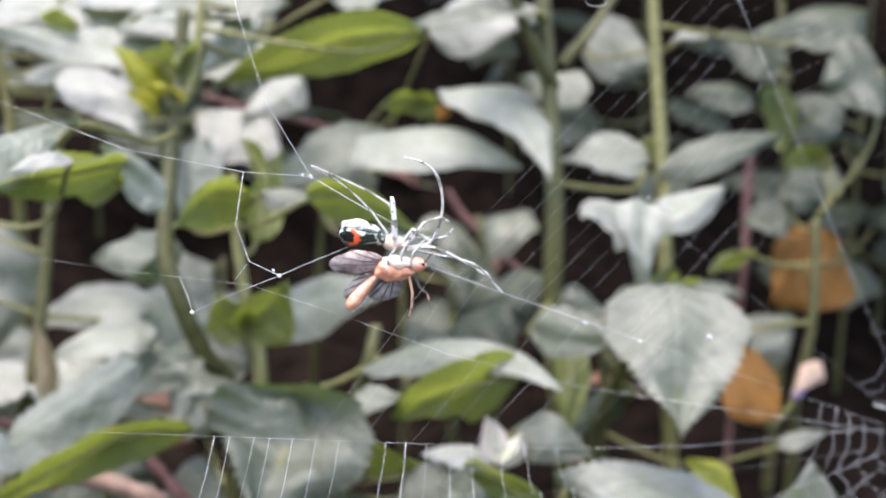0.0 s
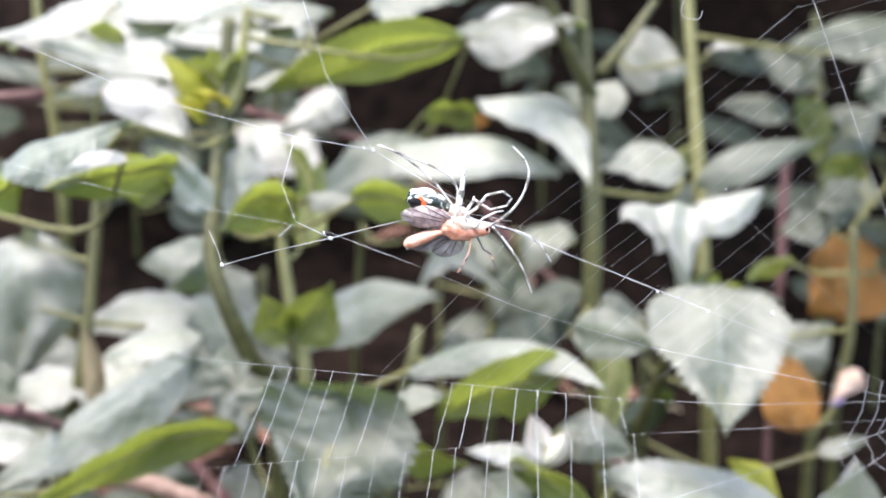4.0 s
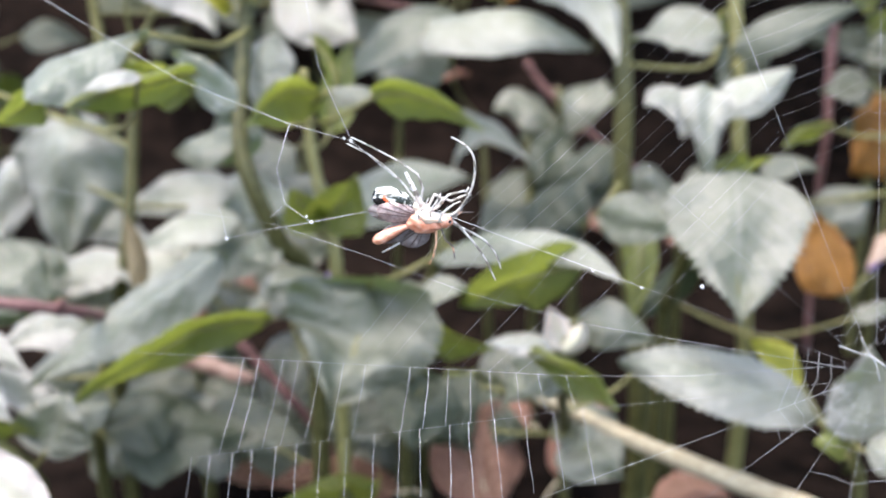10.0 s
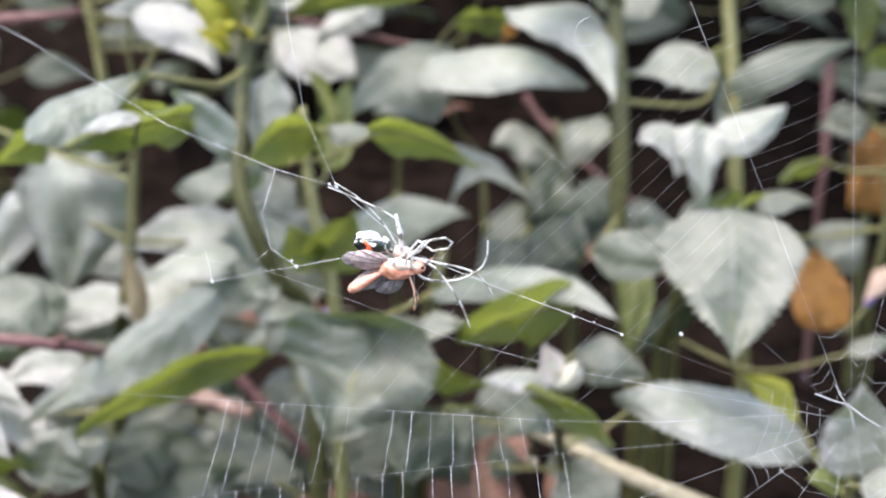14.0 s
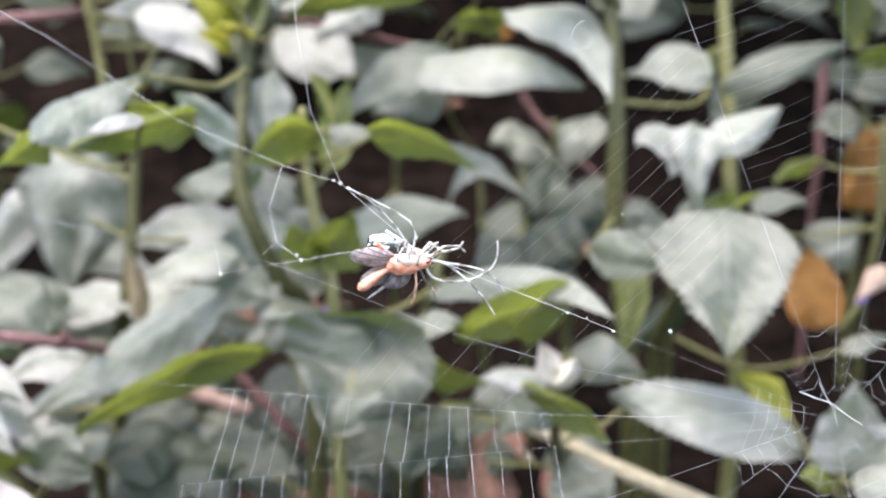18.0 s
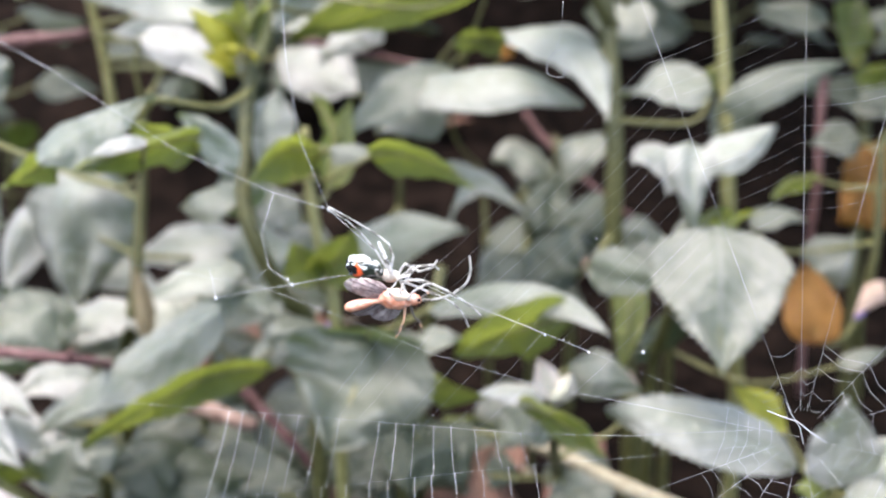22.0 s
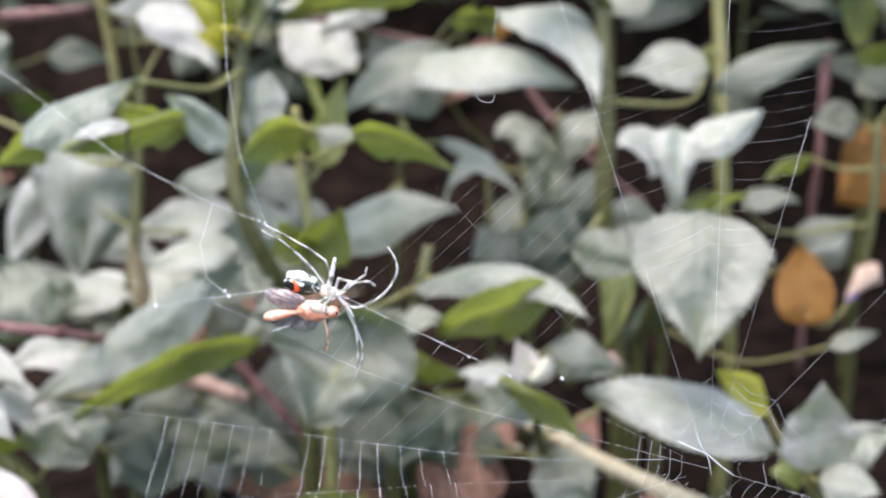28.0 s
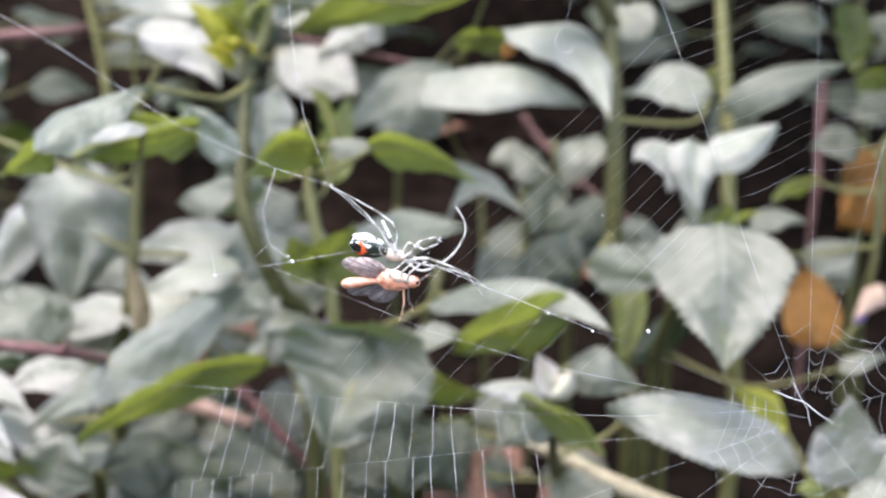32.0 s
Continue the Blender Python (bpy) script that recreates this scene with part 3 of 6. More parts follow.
leaf(plant, (-0.0053, 0.6019, 0.1928), (0.0264, 0.5881, 0.1787), 0.0084, 40, PALE, mid=(0.0096, 0.5956, 0.1880))
leaf(plant, (-0.0036, 0.5975, 0.2165), (-0.0379, 0.5956, 0.2089), 0.0266, 25, LEAF)
plant = plant_stem((-0.1514, 0.5569, 0.0000), [(-0.1374, 0.5589, 0.2270), (-0.1382, 0.5518, 0.1984), (-0.1399, 0.5429, 0.1626), (-0.1424, 0.5363, 0.1363), (-0.1514, 0.5469, 0.0959)], 0.0036, 'shaded weed with large pale drooping leaf', STEM)
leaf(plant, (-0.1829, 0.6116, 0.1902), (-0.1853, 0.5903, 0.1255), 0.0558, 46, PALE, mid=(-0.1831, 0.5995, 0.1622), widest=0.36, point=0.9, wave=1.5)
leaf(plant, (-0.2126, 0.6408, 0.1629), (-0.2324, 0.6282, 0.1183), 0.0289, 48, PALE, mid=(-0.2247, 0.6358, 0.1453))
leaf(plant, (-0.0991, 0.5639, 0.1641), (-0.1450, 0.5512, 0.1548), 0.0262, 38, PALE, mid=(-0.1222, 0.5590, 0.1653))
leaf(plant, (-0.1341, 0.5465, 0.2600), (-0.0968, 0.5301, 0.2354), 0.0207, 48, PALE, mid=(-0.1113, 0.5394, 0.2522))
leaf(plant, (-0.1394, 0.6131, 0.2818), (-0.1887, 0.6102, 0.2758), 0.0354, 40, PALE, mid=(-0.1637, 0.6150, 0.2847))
leaf(plant, (-0.1749, 0.5221, 0.1205), (-0.1991, 0.5303, 0.1534), 0.0406, 60, LEAF)
leaf(plant, (-0.1424, 0.5371, 0.1392), (-0.1760, 0.5285, 0.1255), 0.0236, 36, PALE, mid=(-0.1582, 0.5316, 0.1378))
plant = plant_stem((-0.1454, 0.4996, 0.0000), [(-0.1349, 0.4714, 0.1240), (-0.1360, 0.4672, 0.1070), (-0.1454, 0.4896, 0.0728)], 0.0032, 'weed with a long leaf folded to show its green underside', STEM)
leaf(plant, (-0.0851, 0.4511, 0.1666), (-0.1586, 0.4489, 0.1164), 0.0248, 42, HALF_LIT, mid=(-0.1208, 0.4503, 0.1426))
leaf(plant, (-0.0683, 0.4551, 0.1413), (-0.1417, 0.4378, 0.1130), 0.0216, -52, GREEN, mid=(-0.1062, 0.4435, 0.1358))
leaf(plant, (-0.1426, 0.4729, 0.1300), (-0.1720, 0.4617, 0.1264), 0.0192, 38, PALE, mid=(-0.1574, 0.4684, 0.1326))
leaf(plant, (-0.1274, 0.4475, 0.1106), (-0.1527, 0.4465, 0.1065), 0.0212, 30, LEAF)
leaf(plant, (-0.1349, 0.4635, 0.0921), (-0.1106, 0.4853, 0.0970), 0.0301, 30, DARK)
leaf(plant, (-0.1358, 0.4815, 0.0815), (-0.0848, 0.4913, 0.0795), 0.0439, 25, DARK)
leaf(plant, (-0.1752, 0.4598, 0.1188), (-0.1460, 0.4448, 0.1000), 0.0150, 44, PALE, mid=(-0.1607, 0.4532, 0.1128))
plant = plant_stem((-0.0366, 0.5840, 0.0000), [(-0.0380, 0.5619, 0.0734), (-0.0366, 0.5740, 0.0394)], 0.003, 'leafy weed low down, its leaves coloured dark for shade', STEM)
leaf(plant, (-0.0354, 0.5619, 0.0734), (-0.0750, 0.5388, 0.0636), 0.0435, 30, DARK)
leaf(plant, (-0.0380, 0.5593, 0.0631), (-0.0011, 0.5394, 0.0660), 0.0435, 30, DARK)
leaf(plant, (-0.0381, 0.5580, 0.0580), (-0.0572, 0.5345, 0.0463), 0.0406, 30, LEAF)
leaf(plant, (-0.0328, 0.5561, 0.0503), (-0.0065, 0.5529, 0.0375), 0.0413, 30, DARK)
leaf(plant, (0.0447, 0.4820, 0.0836), (0.0605, 0.4592, 0.0748), 0.0301, 60, LEAF)
leaf(plant, (0.0226, 0.5618, 0.0733), (-0.0064, 0.5631, 0.0784), 0.0237, -44, GREEN)
plant = plant_stem((0.0679, 0.7474, 0.0000), [(0.0580, 0.7437, 0.1828), (0.0646, 0.7310, 0.1316), (0.0679, 0.7374, 0.0746)], 0.004, 'shrubby weed with rounded grey-green leaves in shade', STEM)
leaf(plant, (0.0589, 0.7125, 0.1813), (0.0849, 0.6923, 0.1831), 0.0384, 40, LEAF)
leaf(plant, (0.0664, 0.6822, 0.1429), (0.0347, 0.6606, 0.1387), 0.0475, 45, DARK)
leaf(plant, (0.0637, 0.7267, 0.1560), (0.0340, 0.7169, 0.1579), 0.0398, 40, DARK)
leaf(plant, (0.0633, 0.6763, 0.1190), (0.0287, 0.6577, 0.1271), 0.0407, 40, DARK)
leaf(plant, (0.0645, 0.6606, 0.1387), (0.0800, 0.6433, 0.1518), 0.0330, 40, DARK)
plant = plant_stem((0.2015, 0.6228, 0.0000), [(0.2059, 0.6141, 0.2003), (0.2031, 0.6023, 0.1527), (0.1981, 0.6033, 0.1155), (0.2015, 0.6128, 0.0708)], 0.0032, 'weed with small green leaves beside dry orange ones', STEM)
leaf(plant, (0.1381, 0.5846, 0.1648), (0.1644, 0.5853, 0.1673), 0.0142, 40, LEAF, mid=(0.1505, 0.5862, 0.1709))
leaf(plant, (0.2408, 0.6707, 0.1790), (0.1965, 0.6438, 0.1539), 0.0471, 65, ORANGE, arch=0.05)
leaf(plant, (0.1676, 0.5725, 0.1161), (0.1688, 0.6002, 0.1443), 0.0281, 78, ORANGE, heart=0.8, arch=0.08, notch=0.02)
leaf(plant, (0.2072, 0.5975, 0.1334), (0.1855, 0.5744, 0.1237), 0.0121, 50, PINK, arch=0.2, curl=0.8)
leaf(plant, (0.1746, 0.6098, 0.1832), (0.1479, 0.5879, 0.1780), 0.0174, -46, GREEN)
leaf(plant, (0.2076, 0.6544, 0.1967), (0.1815, 0.6534, 0.1925), 0.0260, 40, DULL)
leaf(plant, (0.2318, 0.6800, 0.2167), (0.2139, 0.6779, 0.2080), 0.0301, 35, DARK)
leaf(plant, (0.2274, 0.6629, 0.2304), (0.2047, 0.6615, 0.2248), 0.0203, -46, GREEN)
leaf(plant, (0.1929, 0.5803, 0.1265), (0.1860, 0.5741, 0.1223), 0.0038, 70, PURPLE, name="petal", notch=0.03, curl=0.5)
leaf(plant, (0.2316, 0.6097, 0.2713), (0.2028, 0.6103, 0.2627), 0.0443, 60, DULL)
plant = plant_stem((-0.1184, 0.5719, 0.0000), [(-0.1157, 0.5604, 0.1502), (-0.1157, 0.5530, 0.1205), (-0.1184, 0.5619, 0.0734)], 0.003, 'spreading weed with overlapping grey-green leaves', STEM)
leaf(plant, (-0.0923, 0.5313, 0.1575), (-0.1309, 0.5188, 0.1486), 0.0218, 38, PALE, mid=(-0.1111, 0.5263, 0.1579))
leaf(plant, (-0.1117, 0.5387, 0.1458), (-0.0795, 0.5267, 0.1392), 0.0300, 40, LEAF)
leaf(plant, (-0.1117, 0.5363, 0.1363), (-0.1486, 0.5363, 0.1363), 0.0275, 45, PALE)
leaf(plant, (-0.1299, 0.5055, 0.1365), (-0.1348, 0.5129, 0.1663), 0.0096, 76, DRY, mid=(-0.1318, 0.5093, 0.1519), curl=1.2, notch=0.02)
leaf(plant, (-0.1170, 0.5708, 0.1092), (-0.0907, 0.5711, 0.1105), 0.0266, 40, LEAF)
leaf(plant, (-0.0725, 0.5245, 0.1303), (-0.0923, 0.5211, 0.1167), 0.0159, 44, PALE, mid=(-0.0819, 0.5231, 0.1247))
leaf(plant, (-0.0781, 0.5137, 0.1283), (-0.0776, 0.5169, 0.1409), 0.0085, 80, PALE, curl=0.6)
leaf(plant, (-0.1117, 0.5256, 0.0934), (-0.1464, 0.5221, 0.0791), 0.0209, 42, DULL)
leaf(plant, (-0.1112, 0.5338, 0.0848), (-0.0862, 0.5314, 0.0750), 0.0336, 40, LEAF)
leaf(plant, (-0.0999, 0.5222, 0.0795), (-0.1491, 0.5196, 0.0691), 0.0137, 38, PALE, mid=(-0.1241, 0.5219, 0.0786))
leaf(plant, (-0.1073, 0.5116, 0.0785), (-0.0641, 0.5092, 0.0689), 0.0226, 48, DULL)
leaf(plant, (-0.0327, 0.4732, 0.0678), (-0.0738, 0.4614, 0.0641), 0.0489, -40, GREEN, mid=(-0.0533, 0.4726, 0.0663))
leaf(plant, (-0.1325, 0.5450, 0.1298), (-0.1743, 0.5421, 0.1179), 0.0233, 38, PALE, mid=(-0.1525, 0.5447, 0.1286))
leaf(plant, (-0.1073, 0.5323, 0.1201), (-0.1324, 0.5208, 0.1154), 0.0110, 62, BROWN, mid=(-0.1180, 0.5268, 0.1189), curl=0.9, notch=0.02)
leaf(plant, (-0.1232, 0.5532, 0.1162), (-0.0990, 0.5430, 0.1155), 0.0167, 40, PALE)
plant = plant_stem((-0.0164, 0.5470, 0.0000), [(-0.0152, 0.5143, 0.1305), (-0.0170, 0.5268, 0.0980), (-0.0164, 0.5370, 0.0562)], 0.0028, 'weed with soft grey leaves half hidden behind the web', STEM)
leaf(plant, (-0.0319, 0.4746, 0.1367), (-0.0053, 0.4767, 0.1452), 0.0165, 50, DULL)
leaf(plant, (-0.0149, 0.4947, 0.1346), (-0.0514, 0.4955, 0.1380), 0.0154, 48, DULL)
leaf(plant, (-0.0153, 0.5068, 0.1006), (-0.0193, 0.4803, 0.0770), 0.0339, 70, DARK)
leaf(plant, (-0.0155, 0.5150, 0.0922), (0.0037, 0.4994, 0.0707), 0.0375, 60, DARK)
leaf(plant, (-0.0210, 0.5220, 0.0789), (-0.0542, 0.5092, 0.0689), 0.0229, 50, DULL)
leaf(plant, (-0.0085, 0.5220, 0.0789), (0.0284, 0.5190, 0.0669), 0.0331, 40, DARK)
leaf(plant, (-0.0155, 0.5185, 0.1063), (-0.0404, 0.5256, 0.0932), 0.0219, -45, GREEN)
leaf(plant, (0.0479, 0.4946, 0.0929), (0.0515, 0.4792, 0.0725), 0.0284, 70, LEAF)
plant = plant_stem((0.1056, 0.6168, 0.0000), [(0.1046, 0.6016, 0.1502), (0.1037, 0.5964, 0.1291), (0.1056, 0.6068, 0.0881)], 0.003, 'weed with bluish-grey leaves beside the heart-shaped leaf', STEM)
leaf(plant, (0.0947, 0.5446, 0.1695), (0.1171, 0.5464, 0.1767), 0.0145, 44, LEAF)
leaf(plant, (0.0958, 0.5634, 0.1623), (0.0703, 0.5653, 0.1698), 0.0257, 40, LEAF)
leaf(plant, (0.0868, 0.5223, 0.1627), (0.0702, 0.5240, 0.1696), 0.0139, 50, LEAF)
leaf(plant, (0.1704, 0.5983, 0.1369), (0.1950, 0.6029, 0.1554), 0.0274, 55, LEAF)
leaf(plant, (0.1786, 0.5690, 0.1018), (0.2018, 0.5706, 0.1084), 0.0096, 44, LEAF)
leaf(plant, (0.1096, 0.5746, 0.1243), (0.0804, 0.5505, 0.1104), 0.0377, -50, DARK)
plant = plant_stem((0.0402, 0.6804, 0.0000), [(0.0362, 0.6678, 0.1677), (0.0382, 0.6613, 0.1416), (0.0402, 0.6704, 0.0952)], 0.003, 'tall weed whose leaves hang at the top of the thicket', STEM)
leaf(plant, (0.0368, 0.6211, 0.1454), (0.0615, 0.5990, 0.1397), 0.0403, 40, DARK)
leaf(plant, (0.0368, 0.6197, 0.1400), (0.0098, 0.5977, 0.1344), 0.0341, 40, DULL)
leaf(plant, (0.0377, 0.6664, 0.1619), (0.0615, 0.6642, 0.1531), 0.0334, 40, DARK)
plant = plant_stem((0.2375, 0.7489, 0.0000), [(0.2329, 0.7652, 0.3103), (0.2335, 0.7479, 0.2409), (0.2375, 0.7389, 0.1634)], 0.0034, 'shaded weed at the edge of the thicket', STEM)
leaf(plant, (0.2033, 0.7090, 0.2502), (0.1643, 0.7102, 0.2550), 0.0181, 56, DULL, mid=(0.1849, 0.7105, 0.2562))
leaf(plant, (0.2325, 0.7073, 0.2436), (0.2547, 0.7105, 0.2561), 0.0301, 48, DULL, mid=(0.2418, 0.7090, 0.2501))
leaf(plant, (0.2266, 0.7323, 0.2609), (0.2172, 0.7030, 0.2262), 0.0281, -60, GREEN)
leaf(plant, (0.2202, 0.7023, 0.2232), (0.2448, 0.7008, 0.2172), 0.0246, -45, GREEN)
leaf(plant, (0.2203, 0.7149, 0.2740), (0.1834, 0.7179, 0.2859), 0.0482, 30, DARK)
leaf(plant, (0.2281, 0.7201, 0.2118), (0.2510, 0.6971, 0.2023), 0.0384, 40, LEAF)
plant = plant_stem((-0.1749, 0.6684, 0.0000), [(-0.1891, 0.6601, 0.3092), (-0.1842, 0.6541, 0.2661), (-0.1783, 0.6502, 0.2393), (-0.1736, 0.6453, 0.2043), (-0.1749, 0.6584, 0.1496)], 0.0032, 'tall weed with leaves paled as if skylit over a dark hollow', STEM_PALE)
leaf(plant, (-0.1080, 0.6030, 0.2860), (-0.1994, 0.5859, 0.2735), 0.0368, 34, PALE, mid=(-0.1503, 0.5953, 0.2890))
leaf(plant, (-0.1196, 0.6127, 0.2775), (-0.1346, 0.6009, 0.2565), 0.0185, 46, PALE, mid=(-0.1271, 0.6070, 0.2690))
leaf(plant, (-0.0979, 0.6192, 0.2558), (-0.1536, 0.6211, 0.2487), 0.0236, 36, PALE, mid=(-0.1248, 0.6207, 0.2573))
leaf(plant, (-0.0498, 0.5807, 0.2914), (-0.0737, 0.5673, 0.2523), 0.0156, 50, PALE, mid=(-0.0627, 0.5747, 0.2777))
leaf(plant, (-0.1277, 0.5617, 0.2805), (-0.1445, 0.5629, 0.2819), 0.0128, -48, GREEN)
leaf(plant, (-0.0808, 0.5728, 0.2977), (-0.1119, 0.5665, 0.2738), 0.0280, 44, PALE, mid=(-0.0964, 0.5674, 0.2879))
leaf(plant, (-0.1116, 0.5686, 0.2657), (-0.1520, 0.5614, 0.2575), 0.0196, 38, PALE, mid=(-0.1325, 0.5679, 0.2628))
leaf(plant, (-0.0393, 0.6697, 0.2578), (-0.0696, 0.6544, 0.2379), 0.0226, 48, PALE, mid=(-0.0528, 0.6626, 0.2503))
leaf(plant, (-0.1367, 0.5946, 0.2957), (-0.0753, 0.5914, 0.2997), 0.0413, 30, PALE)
leaf(plant, (-0.0262, 0.5880, 0.2961), (0.0179, 0.5862, 0.3021), 0.0358, 30, LEAF)
plant = plant_stem((-0.2183, 0.5546, 0.0000), [(-0.2147, 0.5542, 0.2375), (-0.2124, 0.5484, 0.2118), (-0.2159, 0.5460, 0.1609), (-0.2183, 0.5446, 0.1136)], 0.003, 'weed with sparse leaves beside a curved red twig', STEM_PALE)
leaf(plant, (-0.1878, 0.5404, 0.2456), (-0.2367, 0.5287, 0.2367), 0.0314, 38, DULL, arch=0.06)
leaf(plant, (-0.1979, 0.5095, 0.2123), (-0.2353, 0.4928, 0.2168), 0.0244, -48, GREEN, arch=0.15)
leaf(plant, (-0.2425, 0.5004, 0.2106), (-0.2708, 0.4859, 0.2170), 0.0268, -48, GREEN)
leaf(plant, (-0.2141, 0.5240, 0.1986), (-0.1908, 0.5119, 0.1727), 0.0297, 55, LEAF)
leaf(plant, (-0.0924, 0.3798, 0.2401), (-0.1062, 0.3659, 0.2371), 0.0068, 45, PALE)
leaf(plant, (-0.2474, 0.5000, 0.2130), (-0.2455, 0.4812, 0.1769), 0.0300, 60, LEAF)
leaf(plant, (-0.2155, 0.4959, 0.1698), (-0.2518, 0.4749, 0.1558), 0.0382, 50, PALE)
leaf(plant, (-0.2208, 0.4798, 0.1509), (-0.1876, 0.4892, 0.1630), 0.0298, 55, PALE)
leaf(plant, (-0.1641, 0.5015, 0.1515), (-0.1917, 0.4815, 0.1343), 0.0328, 50, LEAF)
leaf(plant, (-0.2045, 0.5413, 0.1759), (-0.2246, 0.5337, 0.1606), 0.0295, 40, DARK)
plant = plant_stem((-0.1591, 0.4631, 0.0000), [(-0.2315, 0.4271, 0.1580), (-0.2002, 0.4265, 0.1301), (-0.1823, 0.4357, 0.1103), (-0.1591, 0.4531, 0.0767)], 0.0036, 'low weed with long whitish drooping leaves', STEM)
leaf(plant, (-0.1890, 0.4329, 0.1475), (-0.1516, 0.4124, 0.1191), 0.0229, 66, PALE, arch=0.06)
leaf(plant, (-0.1913, 0.4540, 0.1369), (-0.1561, 0.4411, 0.1262), 0.0151, 44, PALE, mid=(-0.1720, 0.4484, 0.1349))
leaf(plant, (-0.1703, 0.4088, 0.1192), (-0.2088, 0.3876, 0.1061), 0.0350, 50, LEAF, arch=0.08)
leaf(plant, (-0.2260, 0.4445, 0.1390), (-0.2387, 0.4175, 0.1239), 0.0326, 50, LEAF)
leaf(plant, (-0.1693, 0.4284, 0.1128), (-0.1497, 0.4306, 0.1063), 0.0176, -45, GREEN)
leaf(plant, (-0.1722, 0.4675, 0.1081), (-0.1443, 0.4735, 0.0910), 0.0147, 40, PALE, mid=(-0.1584, 0.4716, 0.1038))
leaf(plant, (-0.1472, 0.4296, 0.0999), (-0.1395, 0.4362, 0.1212), 0.0271, 60, LEAF)
leaf(plant, (-0.1239, 0.3687, 0.1056), (-0.1637, 0.3616, 0.1366), 0.0199, 58, WHITISH, mid=(-0.1412, 0.3627, 0.1212), widest=0.5, notch=0.0, curl=0.3)
leaf(plant, (-0.2206, 0.4158, 0.1024), (-0.2467, 0.4118, 0.1068), 0.0320, 45, LEAF)
plant = plant_stem((-0.1840, 0.6125, 0.0000), [(-0.1781, 0.5938, 0.1188), (-0.1796, 0.5940, 0.0783), (-0.1840, 0.6025, 0.0297)], 0.0028, 'bushy weed filling the lower thicket', STEM)
leaf(plant, (-0.1719, 0.5722, 0.1150), (-0.2130, 0.5740, 0.1222), 0.0233, 38, PALE, mid=(-0.1908, 0.5747, 0.1247))
leaf(plant, (-0.1724, 0.5715, 0.1119), (-0.1408, 0.5695, 0.1041), 0.0325, 40, LEAF)
leaf(plant, (-0.1671, 0.5648, 0.0850), (-0.2027, 0.5617, 0.0725), 0.0221, 40, PALE, mid=(-0.1856, 0.5643, 0.0833))
leaf(plant, (-0.1698, 0.5632, 0.0786), (-0.1355, 0.5613, 0.0709), 0.0384, 45, LEAF)
leaf(plant, (-0.1698, 0.5593, 0.0633), (-0.2041, 0.5562, 0.0505), 0.0413, 50, LEAF)
leaf(plant, (-0.1672, 0.5574, 0.0556), (-0.1356, 0.5542, 0.0428), 0.0413, 45, LEAF)
leaf(plant, (-0.1319, 0.5859, 0.0870), (-0.0992, 0.5846, 0.0817), 0.0366, 40, LEAF)
leaf(plant, (-0.1277, 0.5555, 0.0479), (-0.0908, 0.5581, 0.0581), 0.0443, 45, LEAF)
leaf(plant, (-0.1902, 0.6384, 0.1325), (-0.1513, 0.6348, 0.1178), 0.0235, 40, PALE, mid=(-0.1722, 0.6377, 0.1296))
plant = plant_stem((-0.0738, 0.5998, 0.0000), [(-0.0720, 0.5846, 0.0817), (-0.0732, 0.5873, 0.0513), (-0.0738, 0.5898, 0.0201)], 0.0026, 'low weed with dull grey leaves under the long leaf', STEM)
leaf(plant, (-0.0696, 0.5644, 0.0836), (-0.0960, 0.5632, 0.0785), 0.0354, 45, LEAF)
leaf(plant, (-0.0697, 0.5631, 0.0785), (-0.0892, 0.5488, 0.0621), 0.0410, 50, LEAF)
leaf(plant, (-0.0697, 0.5593, 0.0632), (-0.0381, 0.5574, 0.0555), 0.0413, 50, LEAF)
leaf(plant, (-0.0697, 0.5574, 0.0555), (-0.1013, 0.5536, 0.0402), 0.0443, 50, LEAF)
leaf(plant, (-0.0670, 0.5561, 0.0504), (-0.0381, 0.5529, 0.0376), 0.0443, 50, DARK)
leaf(plant, (0.0121, 0.5657, 0.0886), (0.0305, 0.5618, 0.0733), 0.0325, 45, LEAF)
leaf(plant, (-0.0486, 0.5663, 0.0913), (-0.0064, 0.5657, 0.0887), 0.0384, 45, LEAF)
plant = plant_stem((-0.0807, 0.6488, 0.0000), [(-0.0765, 0.6482, 0.1717), (-0.0780, 0.6398, 0.1379), (-0.0807, 0.6388, 0.0926)], 0.0026, 'shaded weed whose grey leaves fill the gap behind the web', STEM)
leaf(plant, (-0.0762, 0.5821, 0.1527), (-0.1183, 0.5758, 0.1620), 0.0320, 45, PALE, arch=0.08)
leaf(plant, (-0.0592, 0.6114, 0.1480), (-0.0964, 0.5987, 0.1385), 0.0369, 48, LEAF, arch=0.08)
leaf(plant, (-0.0920, 0.5743, 0.1233), (-0.0555, 0.5675, 0.1375), 0.0322, 48, LEAF, arch=0.08)
leaf(plant, (-0.0823, 0.6472, 0.1675), (-0.1096, 0.6339, 0.1556), 0.0322, 45, LEAF)
leaf(plant, (-0.1045, 0.6363, 0.1621), (-0.1166, 0.6324, 0.1870), 0.0281, 60, LEAF)
plant = plant_stem((0.0196, 0.7761, 0.0000), [(0.0162, 0.7882, 0.1546), (0.0179, 0.7780, 0.1136), (0.0196, 0.7661, 0.0659)], 0.0026, 'low grey-leaved weed in the middle shade', STEM)
leaf(plant, (0.0519, 0.7089, 0.1673), (0.0200, 0.7008, 0.1758), 0.0264, 46, LEAF, mid=(0.0349, 0.7069, 0.1798))
leaf(plant, (0.0192, 0.7586, 0.1183), (0.0561, 0.7464, 0.1108), 0.0419, 45, DARK)
